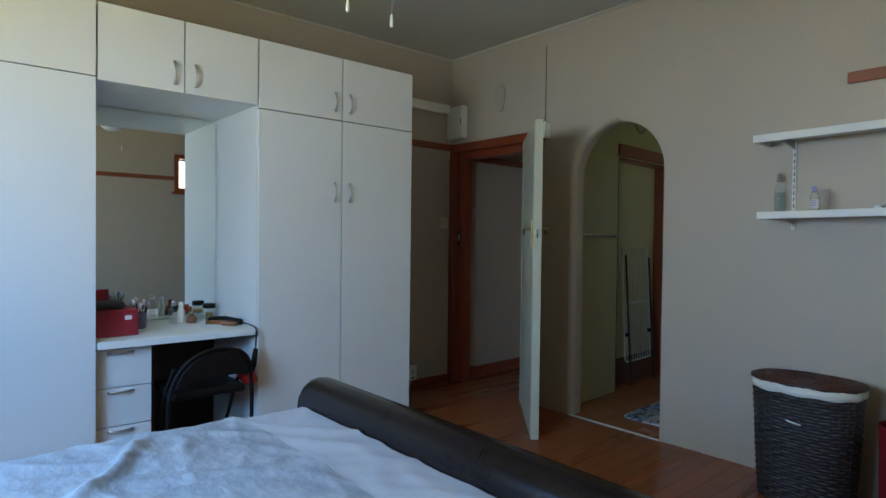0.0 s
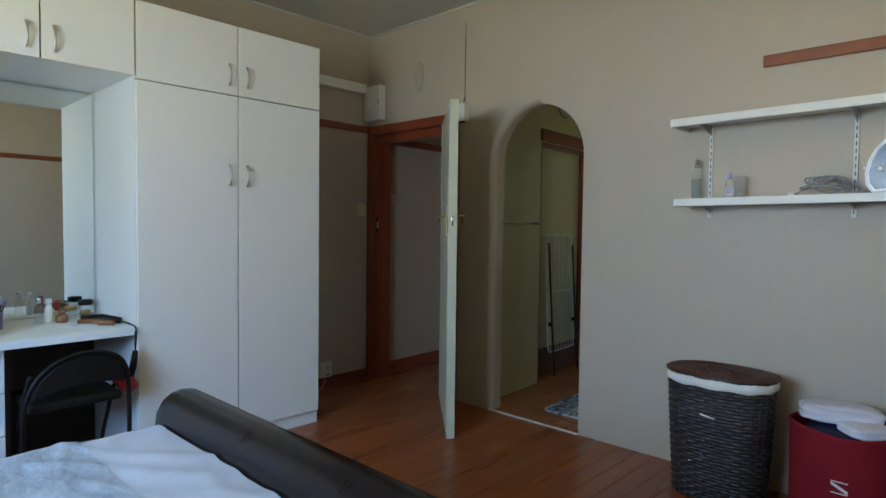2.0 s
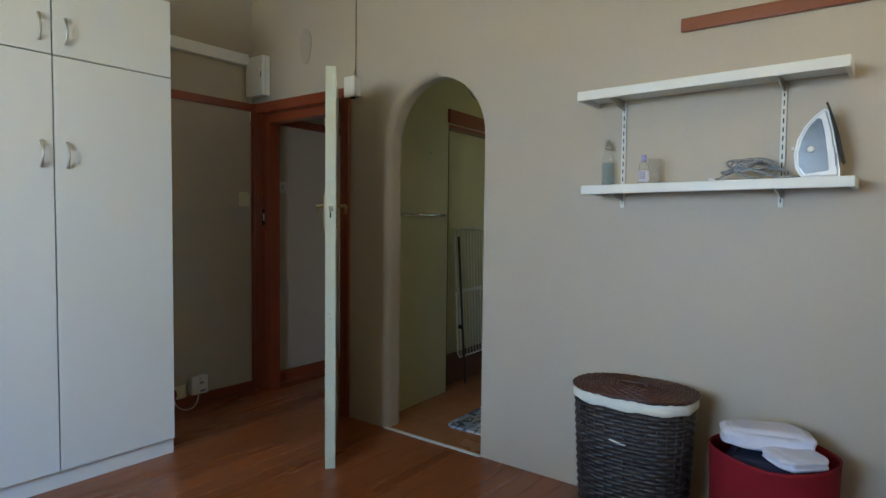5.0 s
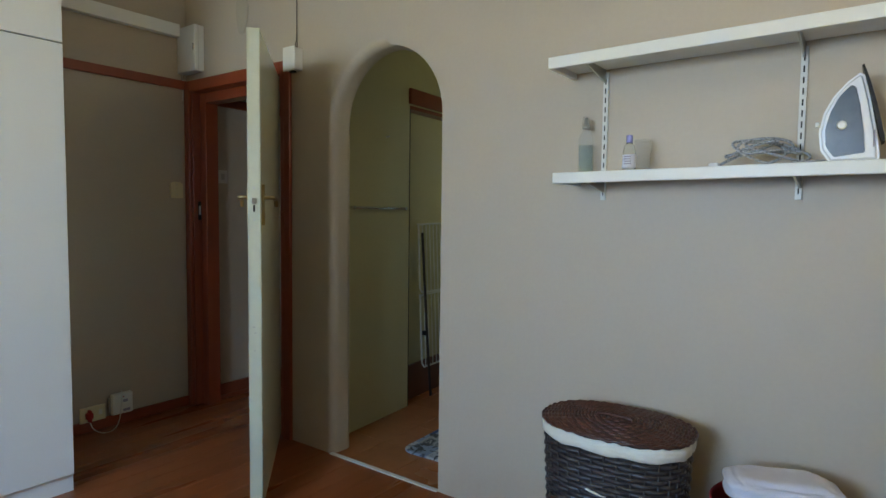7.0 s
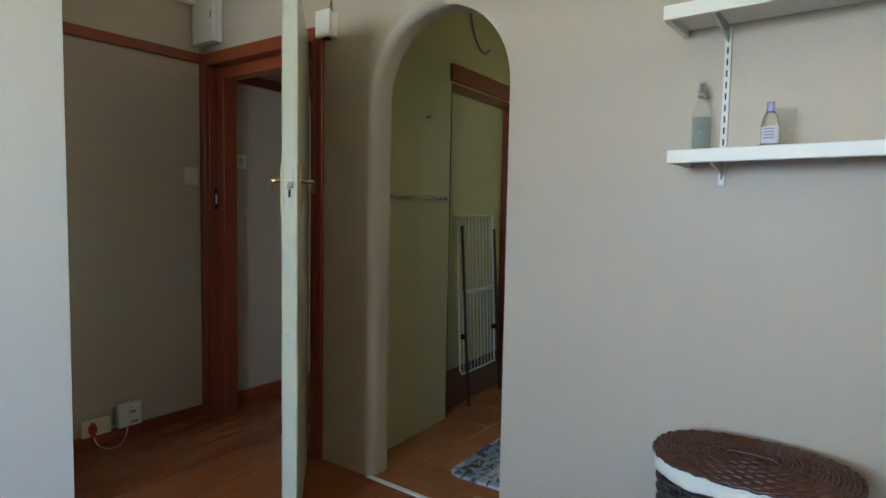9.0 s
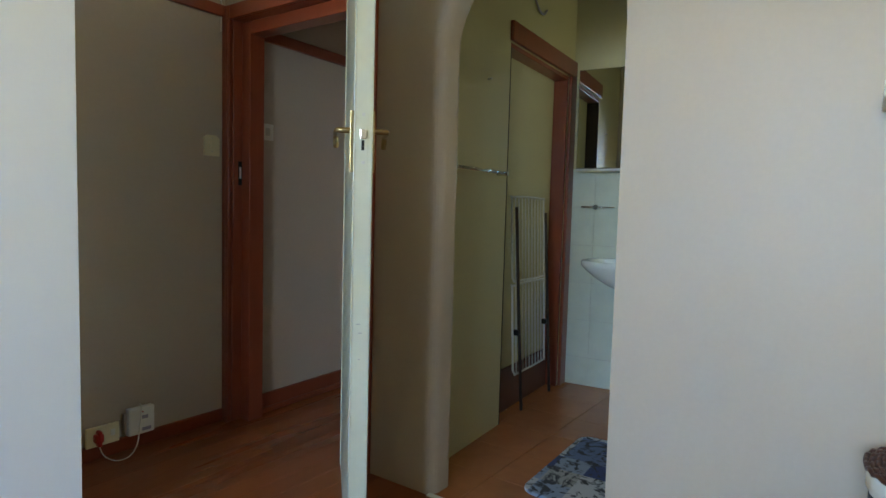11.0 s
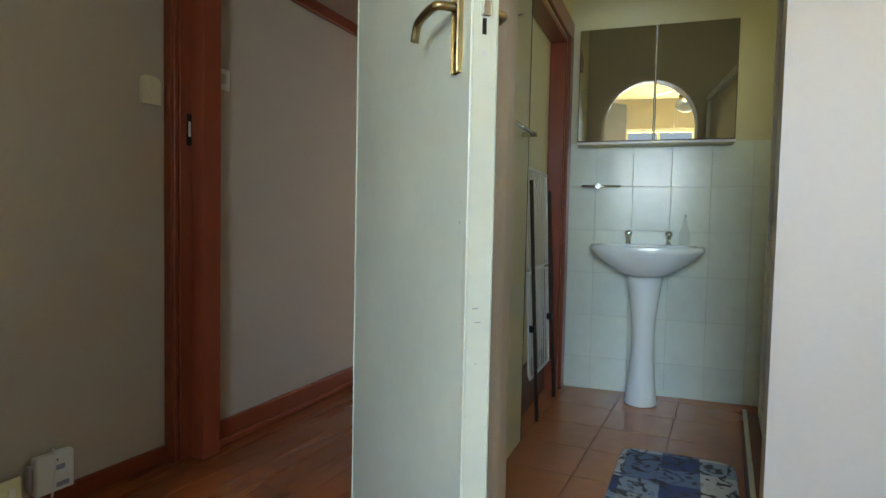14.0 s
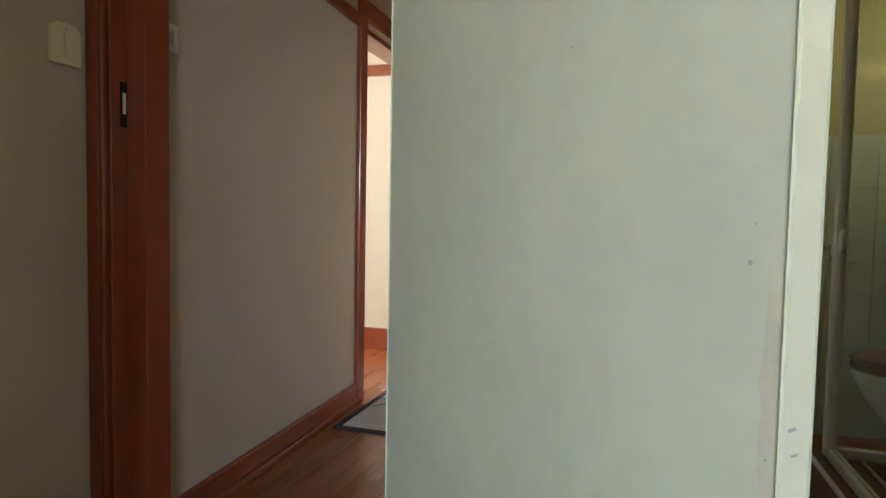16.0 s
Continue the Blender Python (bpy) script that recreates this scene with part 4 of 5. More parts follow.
sock = thing("socket_outlet", "white wall socket with a red plug in it", "socket", 3.17, 4.09, 0.06)
part("plate", boxes((3.105, 3.245, B - 0.034, B - 0.0205, 0.062, 0.150), bevel=0.004), OLD_PLASTIC, sock)
part("rocker", boxes((3.205, 3.225, B - 0.038, B - 0.0342, 0.095, 0.125), bevel=0.002), WHITE_PLASTIC, sock)
plug = thing("plug", "red three-pin plug with a white cable", "plug", 3.15, 4.04, 0.08)
part("body", boxes((3.130, 3.166, B - 0.070, B - 0.0345, 0.085, 0.125), bevel=0.009), RED_PLASTIC, plug)
part("grip", boxes((3.140, 3.156, B - 0.074, B - 0.040, 0.070, 0.140), bevel=0.006), RED_PLASTIC, plug)
part("cable", tube(bmesh.new(), smooth_line([(3.148, B - 0.055, 0.072), (3.160, B - 0.075, 0.030), (3.195, B - 0.105, 0.006), (3.250, B - 0.105, 0.006), (3.292, B - 0.09, 0.040), (3.312, B - 0.08, 0.12), (3.322, B - 0.075, 0.20), (3.325, B - 0.055, 0.212)], 6), 0.0028, 8), WHITE_PLASTIC, plug)
adp = thing("power_adapter", "white multi-way power adapter with a red pilot light", "power adapter", 3.33, 4.08, 0.05)
part("body", boxes((3.275, 3.395, B - 0.055, B - 0.0205, 0.070, 0.195), bevel=0.008), WHITE_PLASTIC, adp)
part("slot", boxes((3.335, 3.362, B - 0.0565, B - 0.0552, 0.140, 0.156)), LABEL_INK, adp)
part("slot", boxes((3.335, 3.375, B - 0.0565, B - 0.0552, 0.085, 0.100)), LABEL_INK, adp)
part("pilot_light", boxes((3.333, 3.341, B - 0.0575, B - 0.0552, 0.170, 0.177), bevel=0.001), RED_PLASTIC, adp)
part("side_clip", boxes((3.262, 3.274, B - 0.04, B - 0.0205, 0.09, 0.175), bevel=0.003), SATIN, adp)

sw = thing("light_switch", "yellowed plastic light switch with a clipped top, beside the door frame", "light switch", 3.72, 4.09, 1.36)
bm = prism(bmesh.new(), [(3.677, 1.362), (3.760, 1.362), (3.760, 1.448), (3.742, 1.464), (3.695, 1.464), (3.677, 1.450)], "y", B - 0.012, B - 0.001)
part("plate", bm, OLD_PLASTIC, sw)
part("rocker", boxes((3.712, 3.724, B - 0.0155, B - 0.0122, 1.395, 1.438), bevel=0.001), OLD_PLASTIC, sw)
for z in (1.380, 1.446):
    part("screw", boxes((3.715, 3.721, B - 0.0135, B - 0.0122, z, z + 0.006)), SATIN, sw)
sw2 = thing("light_switch", "grey-white square light switch on the hall wall", "light switch", 4.12, 4.04, 1.452)
part("plate", boxes((-1.430, -1.350, -0.010, -0.001, 1.468, 1.554), bevel=0.003, m=HALL), WHITE_PLASTIC, sw2)
part("rocker", boxes((-1.405, -1.375, -0.014, -0.0102, 1.491, 1.531), bevel=0.002, m=HALL), SATIN, sw2)

# ---- shelves on the wall ----


def shelf(z0, z1, y0, y1):
    ob = thing("wall_shelf", "white painted board shelf on metal brackets", "shelf", 3.69, (y0 + y1) / 2, z0, group="wall shelves")
    part("board", boxes((3.591, 3.792, y0 + 0.0165, y1 - 0.0165, z1 - 0.018, z1 - 0.0005), bevel=0.001), SHELF_WHITE, ob)
    part("front_edge", boxes((3.575, 3.5905, y0, y1, z0, z1), bevel=0.003), SHELF_WHITE, ob)
    for e in (y0, y1 - 0.016):
        part("end_edge", boxes((3.591, 3.792, e, e + 0.016, z0, z1), bevel=0.002), SHELF_WHITE, ob)
    for y in (1.277, 0.648):
        bm = prism(bmesh.new(), [(3.60, z1 - 0.0185), (3.790, z1 - 0.0185), (3.790, z0 - 0.026), (3.62, z0 + 0.004)], "y", y - 0.003, y + 0.003)
        part("bracket", bm, SATIN, ob)
    return ob


shelf(1.800, 1.840, 0.425, 1.405)
shelf(1.398, 1.436, 0.402, 1.383)
for y in (1.277, 0.648):
    up = thing("shelf_upright", "slotted metal shelf upright screwed to the wall", "shelf upright", 3.79, y, 1.35, group="shelf uprights")
    part("strip", boxes((3.7905, W - 0.0005, y - 0.0095, y + 0.0095, 1.345, 1.815), bevel=0.001), ALU, up)
    for k in range(13):
        part("slot", boxes((3.7898, 3.7904, y - 0.0022, y + 0.0022, 1.362 + k * 0.034, 1.382 + k * 0.034)), BLACK, up)

LEAN = Matrix.Translation((3.7, 1.39, 1.6)) @ Matrix.Rotation(radians(-0.6), 4, "X") @ Matrix.Translation((-3.7, -1.39, -1.6))  # the shelves hang a little crooked
SX, SY = 3.752, 1.333
spray = thing("spray_bottle", "clear spray bottle with teal liquid, on the lower shelf", "bottle", SX, SY, 1.437)
part("body", lathe(bmesh.new(), ((0.029, 1.4365), (0.0315, 1.440), (0.0315, 1.535), (0.027, 1.556), (0.014, 1.572), (0.013, 1.578)), SX, SY, 26), CLEAR, spray)
part("liquid", lathe(bmesh.new(), ((0.025, 1.440), (0.0275, 1.442), (0.0275, 1.528)), SX, SY, 22), SPRAY_LIQUID, spray)
noz = part("nozzle", lathe(bmesh.new(), ((0.015, 1.5785), (0.015, 1.588), (0.009, 1.593), (0.008, 1.610), (0.005, 1.613)), SX, SY, 16), SATIN, spray)
part("cover", lathe(bmesh.new(), ((0.017, 1.5788), (0.016, 1.600), (0.012, 1.617), (0.0, 1.619)), SX, SY, 18), CLEAR, spray, "clear plastic nozzle cover")

for o in spray.children:
    o.data.transform(Matrix.Translation((SX, SY, 1.4365)) @ Matrix.Diagonal((0.93, 0.93, 1.19, 1)) @ Matrix.Translation((-SX, -SY, -1.4365)))

flask = thing("lotion_bottle", "small clear bottle with a lilac cap, on the lower shelf", "bottle", 3.65, 1.135, 1.437)
part("body", lathe(bmesh.new(), ((0.018, 1.4365), (0.021, 1.441), (0.022, 1.495), (0.016, 1.522), (0.009, 1.531)), 3.65, 1.135, 20, 0.75, 1.0), CLEAR_GLASS, flask)
part("cap", lathe(bmesh.new(), ((0.0095, 1.5315), (0.0105, 1.533), (0.010, 1.556), (0.008, 1.558)), 3.65, 1.135, 16), LILAC_PLASTIC, flask)
part("label", lathe(bmesh.new(), ((0.0222, 1.447), (0.0226, 1.492)), 3.65, 1.135, 20, 0.76, 1.0, close=False), LILAC, flask)
for k in range(4):
    part("print", boxes((3.6315, 3.6325, 1.123, 1.147, 1.459 + 0.008 * k, 1.463 + 0.008 * k)), LABEL_INK, flask)
tumbler = thing("tumbler", "clear plastic tumbler on the lower shelf", "tumbler", 3.70, 1.115, 1.437)
part("wall", lathe(bmesh.new(), ((0.022, 1.4365), (0.0245, 1.439), (0.029, 1.545), (0.0275, 1.545), (0.0232, 1.442), (0.0, 1.4415)), 3.70, 1.105, 24, close=False), THIN_CLEAR, tumbler)

cord = thing("cord_bundle", "coiled speckled grey woven iron cord on the lower shelf", "cord", 3.67, 0.74, 1.437)
pts = []
for k in range(140):
    a = k * 0.26
    u = k / 139
    pts.append((3.665 + 0.04 * math.sin(a * 0.9 + 1.0), 0.735 - 0.075 * (u - 0.5) * 1.2 + (0.085 - 0.02 * math.sin(3 * u)) * math.cos(a), 1.442 + 0.040 * abs(math.sin(a * 0.5 + u * 2)) + 0.048 * (math.sin(a * 0.37) ** 2) * (1 - abs(2 * u - 1) * 0.5)))
part("coil", tube(bmesh.new(), pts, 0.0042, 8), CORD_GREY, cord)
part("tail", tube(bmesh.new(), smooth_line([(3.66, 0.66, 1.442), (3.64, 0.62, 1.442), (3.66, 0.585, 1.444), (3.69, 0.565, 1.442), (3.665, 0.54, 1.442)], 6), 0.0042, 8), CORD_GREY, cord)
part("plug", boxes((3.65, 3.675, 0.855, 0.885, 1.4365, 1.452), bevel=0.005), LABEL_WHITE, cord)

# Steam iron standing on its heel
iron = thing("steam_iron", "white and grey steam iron standing upright on the lower shelf", "iron", 3.67, 0.50, 1.437)


def iron_outline(grow):
    # side view: y to the right of the shelf is negative; heel at the bottom, tip at the top
    pts = [(0.575, 1.4365), (0.60, 1.475), (0.606, 1.53), (0.595, 1.585), (0.57, 1.635), (0.535, 1.675), (0.505, 1.697), (0.492, 1.69), (0.475, 1.62), (0.458, 1.53), (0.448, 1.46), (0.448, 1.4365)]
    c = (0.525, 1.545)
    return [(c[0] + (p[0] - c[0]) * grow, (c[1] + (p[1] - c[1]) * grow) if grow < 1 else p[1]) for p in pts]


bm = prism(bmesh.new(), iron_outline(1.0), "x", 3.635, 3.725)
bmesh.ops.bevel(bm, geom=[e for e in bm.edges if abs(e.verts[0].co.x - e.verts[1].co.x) < 1e-5], offset=0.010, segments=3, affect="EDGES")
body = part("body", bm, IRON_WHITE, iron)
bm = prism(bmesh.new(), [(0.563, 1.452), (0.585, 1.485), (0.588, 1.535), (0.576, 1.585), (0.553, 1.632), (0.525, 1.662), (0.512, 1.655), (0.500, 1.60), (0.490, 1.53), (0.484, 1.462)], "x", 3.6285, 3.6345)
bmesh.ops.bevel(bm, geom=bm.edges[:], offset=0.0025, segments=2, affect="EDGES")
part("water_tank", bm, IRON_GREY, iron, "smoky blue-grey water tank")
bm = lathe(bmesh.new(), ((0.013, 0.0), (0.014, 0.004), (0.010, 0.009)), 0, 0, 18)
bm.transform(Matrix.Translation((3.628, 0.545, 1.545)) @ Matrix.Rotation(-math.pi / 2, 4, "Y"))
part("dial", bm, WHITE_PLASTIC, iron, "white round dial")
bm = prism(bmesh.new(), [(0.500, 1.716), (0.494, 1.719), (0.478, 1.672), (0.458, 1.60), (0.438, 1.51), (0.436, 1.495), (0.444, 1.490), (0.452, 1.52), (0.472, 1.61), (0.488, 1.68)], "x", 3.630, 3.730)
part("soleplate", bm, BLACK, iron, "dark soleplate with a steel edge")
part("spray_button", boxes((3.67, 3.69, 0.606, 0.618, 1.55, 1.565), bevel=0.003), WHITE_PLASTIC, iron)
for o in iron.children:
    o.data.transform(Matrix.Translation((3.68, 0.520, 1.4365)) @ Matrix.Diagonal((0.93, 0.90, 0.93, 1)) @ Matrix.Translation((-3.68, -0.525, -1.4365)))
part("logo_bars", boxes((3.6375, 3.6381, 0.462, 0.466, 1.475, 1.520)), LABEL_INK, iron)

for ob in [o for o in scene.objects if o.parent is None and o.name.split(".")[0] in ("wall_shelf", "spray_bottle", "tumbler", "cord_bundle", "steam_iron")] + [flask]:
    ob.matrix_basis = LEAN @ ob.matrix_basis

# ---- laundry baskets ----


def oval(a, rx, ry, n=3.0):
    c, s = math.cos(a), math.sin(a)
    r = (abs(c) ** n + abs(s) ** n) ** (-1 / n)
    return rx * r * c, ry * r * s


basket = thing("laundry_basket", "dark woven wicker laundry basket with brown lid and cream liner", "laundry basket", 3.555, 1.10, 0)
CX, CY = 3.558, 1.117
bm = bmesh.new()
rows_n, seg, stakes = 34, 144, 36
for r in range(rows_n):
    z = 0.012 + r * 0.0158
    grow = 0.86 + 0.14 * (z / 0.55) ** 0.8
    ring = []
    for k in range(seg):
        a = k * math.tau / seg
        wave = 0.0042 * math.sin(a * stakes / 2 + math.pi * (r % 2))
        x, y = oval(a, 0.165 * grow + wave, 0.233 * grow + wave, 2.6)
        d = Vector((x, y)).normalized()
        ring.append([bm.verts.new((CX + x + d.x * o, CY + y + d.y * o, z + h)) for o, h in ((-0.002, -0.0075), (0.0035, -0.004), (0.0035, 0.004), (-0.002, 0.0075))])
    for k in range(seg):
        p, q = ring[k], ring[(k + 1) % seg]
        for i in range(3):
            bm.faces.new((p[i], q[i], q[i + 1], p[i + 1])).smooth = True
tagged(part("weave", bm, WICKER, basket), kind="stuff")
bm = bmesh.new()
prof = [[oval(k * math.tau / 48, 0.160 * g, 0.228 * g, 2.6) + (z,) for k in range(48)] for g, z in ((0.84, 0.004), (0.93, 0.22), (0.985, 0.552))]
rings = [[bm.verts.new((CX + x, CY + y, z)) for x, y, z in row] for row in prof]
for p, q in zip(rings, rings[1:]):
    for k in range(48):
        bm.faces.new((p[k], p[(k + 1) % 48], q[(k + 1) % 48], q[k])).smooth = True
bm.faces.new(rings[0][::-1])
part("inner_wall", bm, WICKER, basket)
for k in range(stakes):
    a = (k + 0.5) * math.tau / stakes
    pts = []
    for z in (0.0, 0.15, 0.35, 0.552):
        grow = 0.86 + 0.14 * (max(z, 0.001) / 0.55) ** 0.8
        x, y = oval(a, 0.1655 * grow, 0.2335 * grow, 2.6)
        pts.append((CX + x, CY + y, z + 0.001))
    part("stake", tube(bmesh.new(), pts, 0.0033, 5), WICKER, basket)
bm = bmesh.new()
band = []
for z, g, in ((0.548, 1.01), (0.555, 1.045), (0.585, 1.05), (0.592, 1.02)):
    band.append([bm.verts.new((CX + x * (1 + 0.012 * math.sin(k * 1.7)), CY + y * (1 + 0.01 * math.sin(k * 2.3)), z + 0.003 * math.sin(k * 0.9 + z * 40))) for k in range(72) for x, y in (oval(k * math.tau / 72, 0.165 * g, 0.233 * g, 2.6),)])
for p, q in zip(band, band[1:]):
    for k in range(72):
        bm.faces.new((p[k], p[(k + 1) % 72], q[(k + 1) % 72], q[k])).smooth = True
part("liner", bm, LINER, basket, "cream cotton liner folded over the rim")
part("liner_tie", tube(bmesh.new(), smooth_line([(CX - 0.155, CY + 0.055, 0.425), (CX - 0.163, CY + 0.02, 0.420), (CX - 0.164, CY - 0.03, 0.414)], 4), 0.004, 6), LINER, basket)
bm = bmesh.new()
for r in range(22):
    g = 1.0 - r / 22
    ring = []
    n = 120
    for k in range(n):
        a = k * math.tau / n
        x, y = oval(a, 0.171 * g + 0.004, 0.243 * g + 0.004, 2.4)
        ring.append((CX + x, CY + y, 0.600 + 0.014 * (1 - g * g) + 0.0030 * math.sin(a * max(6, round(34 * g)) + math.pi * (r % 2))))
    tube(bm, ring, 0.0056, 6, closed=True)
lid = tagged(part("lid", bm, LID_WICKER, basket, "brown woven wicker lid"), kind="stuff")
part("lid_handle", tube(bmesh.new(), smooth_line([(CX - 0.02, CY + 0.06, 0.618), (CX - 0.02, CY + 0.045, 0.629), (CX - 0.02, CY - 0.045, 0.629), (CX - 0.02, CY - 0.06, 0.618)], 4), 0.0045, 6), LID_WICKER, lid)
bm = bmesh.new()
ring = [[bm.verts.new((CX + x, CY + y, z)) for k in range(64) for x, y in (oval(k * math.tau / 64, 0.168 * g, 0.240 * g, 2.4),)] for g, z in ((0.98, 0.594), (0.99, 0.604), (0.5, 0.613))]
for p, q in zip(ring, ring[1:]):
    for k in range(64):
        bm.faces.new((p[k], p[(k + 1) % 64], q[(k + 1) % 64], q[k])).smooth = True
bm.faces.new(ring[-1])
bm.faces.new(ring[0][::-1])
part("lid_core", bm, LID_WICKER, lid)

hamper = thing("fabric_hamper", "round red fabric hamper with folded laundry on top", "hamper", 3.52, 0.60, 0)
HX, HY = 3.535, 0.605
bm = bmesh.new()
rings = []
for r, z in ((0.19, 0.002), (0.198, 0.02), (0.203, 0.15), (0.205, 0.30), (0.208, 0.46), (0.210, 0.475), (0.205, 0.477), (0.202, 0.46), (0.199, 0.39)):
    rings.append([bm.verts.new((HX + r * math.cos(a) * (1 + 0.010 * math.sin(5 * a + z * 9)), HY + r * math.sin(a) * (1 + 0.010 * math.sin(4 * a + 2 + z * 7)), z + 0.006 * math.sin(3 * a + 1) * (z > 0.4))) for a in [k * math.tau / 64 for k in range(64)]])
for p, q in zip(rings, rings[1:]):
    for k in range(64):
        bm.faces.new((p[k], p[(k + 1) % 64], q[(k + 1) % 64], q[k])).smooth = True
bm.faces.new(rings[0][::-1])
part("body", bm, RED_FABRIC, hamper)
bm = boxes((HX - 0.2105, HX - 0.2085, HY - 0.045, HY + 0.012, 0.293, 0.297), (HX - 0.2105, HX - 0.2085, HY - 0.045, HY + 0.012, 0.248, 0.252))
prism(bm, [(HY + 0.012, 0.293), (HY + 0.012, 0.281), (HY - 0.045, 0.252), (HY - 0.045, 0.264)], "x", HX - 0.2104, HX - 0.2086)
part("letter_print", bm, LABEL_WHITE, hamper, "pale printed bars")


def lump(name, label, centre, size, material, seed, category, turn=0.0):
    """A soft folded cloth: a rounded slab with creases."""
    bm = bmesh.new()
    bmesh.ops.create_icosphere(bm, subdivisions=5, radius=1)
    m = Matrix.Translation(centre) @ Matrix.Rotation(turn, 4, "Z") @ Matrix.Diagonal((*size, 1))
    for v in bm.verts:
        p = v.co.copy()
        q = Vector([math.copysign(abs(c) ** 0.42, c) for c in p])
        n = noise.noise(Vector((p.x * 1.6 + seed, p.y * 1.6, p.z * 0.8)))
        crease = (1 - abs(noise.noise(Vector((p.x * 1.4 + seed * 2, p.y * 2.6, p.z * 0.6))))) ** 8
        layer = 0.05 * math.exp(-(((p.z + 0.05) / 0.08) ** 2))
        v.co = m @ Vector((q.x * (1 + 0.10 * n - layer), q.y * (1 + 0.08 * n - layer), q.z * (1 + 0.25 * n) - 0.16 * crease * (p.z > 0.1)))
    for f in bm.faces:
        f.smooth = True
    return solid(name, bm, material, label, category)


lump("navy_clothes", "navy clothes filling the red hamper", (HX, HY, 0.405), (0.145, 0.145, 0.055), NAVY, 4, "clothes")
lump("folded_towel", "pale lilac towel folded on top of the hamper", (HX + 0.040, HY + 0.030, 0.506), (0.085, 0.150, 0.036), LILAC, 9, "towel", 0.30)
lump("folded_towel", "loose end of a pale lilac towel over the hamper's laundry", (HX - 0.045, HY - 0.075, 0.478), (0.075, 0.085, 0.022), LILAC, 15, "towel", 0.75)

# ---- bathroom ----
# Basin, taps and pedestal against the back wall (BACK frame: local -x into the room, local -y along the wall)
basin = thing("pedestal_basin", "white ceramic pedestal basin below the mirror cabinet", "basin", 5.5, 2.5, 0)
bm = bmesh.new()
U = -0.452
rows_b = []
for s, z, d in ((0.30, 0.690, 0.55), (0.42, 0.700, 0.62), (0.70, 0.745, 0.82), (0.90, 0.790, 0.95), (0.985, 0.815, 1.0), (1.0, 0.822, 1.0), (1.0, 0.838, 1.0), (0.985, 0.846, 0.99), (0.90, 0.846, 0.93), (0.84, 0.838, 0.86), (0.72, 0.765, 0.72), (0.40, 0.735, 0.45)):
    row = []
    for k in range(48):
        a = k * math.tau / 48
        y = 0.282 * s * math.copysign(abs(math.cos(a)) ** 0.75, math.cos(a))
        x = -0.225 + 0.215 * d * math.copysign(abs(math.sin(a)) ** 0.8, math.sin(a))
        if z > 0.835 and s < 0.95 and x > -0.10:
            x = -0.10
        row.append(bm.verts.new(BACK @ Vector((min(x, -0.012), U + y, z))))
    rows_b.append(row)
for p, q in zip(rows_b, rows_b[1:]):
    for k in range(48):
        bm.faces.new((p[k], p[(k + 1) % 48], q[(k + 1) % 48], q[k])).smooth = True
bm.faces.new(rows_b[0][::-1])
bm.faces.new(rows_b[-1])
part("bowl", bm, CERAMIC, basin)
bm = lathe(bmesh.new(), ((0.083, 0.0), (0.085, 0.01), (0.078, 0.06), (0.068, 0.14), (0.058, 0.28), (0.058, 0.38), (0.066, 0.50), (0.082, 0.62), (0.092, 0.695)), 0, 0, 32)
bm.transform(BACK @ pose(-0.19, U, 0))
part("pedestal", bm, CERAMIC, basin)
for u in (-0.358, -0.566):
    bm = lathe(bmesh.new(), ((0.016, 0.846), (0.013, 0.855), (0.011, 0.885), (0.019, 0.892), (0.021, 0.912), (0.014, 0.922)), 0, 0, 16)
    bm.transform(BACK @ pose(-0.065, u, 0))
    tap = part("tap", bm, CHROME, basin, "chrome pillar tap")
    part("spout", tube(bmesh.new(), [BACK @ Vector((-0.07, u, 0.868)), BACK @ Vector((-0.11, u, 0.872)), BACK @ Vector((-0.135, u, 0.862))], 0.008, 8), CHROME, tap)
soap = thing("soap_dispenser", "clear soap pump bottle on the basin", "soap dispenser", 5.55, 2.32, 0.846)
SP = BACK @ pose(-0.075, -0.645, 0)
bm = lathe(bmesh.new(), ((0.026, 0.8465), (0.029, 0.85), (0.030, 0.90), (0.020, 0.94), (0.011, 0.952), (0.011, 0.965)), 0, 0, 18)
bm.transform(SP)
part("body", bm, CLEAR, soap)
bm = lathe(bmesh.new(), ((0.013, 0.9655), (0.013, 0.98), (0.005, 0.983), (0.005, 1.01)), 0, 0, 12)
tube(bm, [(0, 0, 1.008), (-0.025, 0, 1.008), (-0.034, 0, 1.0)], 0.005, 8)
bm.transform(SP)
part("pump", bm, CLEAR, soap)

CAB = BACK @ pose(-0.06, -0.07, 0) @ pose(0, 0, 0, 0, 0, -0.6) @ pose(0.06, 0.07, 0)  # hung a little askew
cab = thing("mirror_cabinet", "two-door mirrored bathroom cabinet on the wall", "mirror cabinet", 5.55, 2.5, 1.4)
part("body", boxes((-0.115, -0.002, -0.865, -0.070, 1.385, 2.005), bevel=0.003, m=CAB), OLD_PLASTIC, cab)
for u0, u1 in ((-0.466, -0.072), (-0.863, -0.470)):
    d = part("door", boxes((-0.128, -0.1155, u0, u1, 1.402, 2.007), bevel=0.002, m=CAB), DARK_AND_SHADE, cab)
    part("glass", boxes((-0.1315, -0.1282, u0 + 0.004, u1 - 0.004, 1.405, 2.004), m=CAB), MIRROR, d)
part("bottom_rail", boxes((-0.13, -0.1155, -0.865, -0.070, 1.387, 1.400), bevel=0.002, m=CAB), ALU, cab)

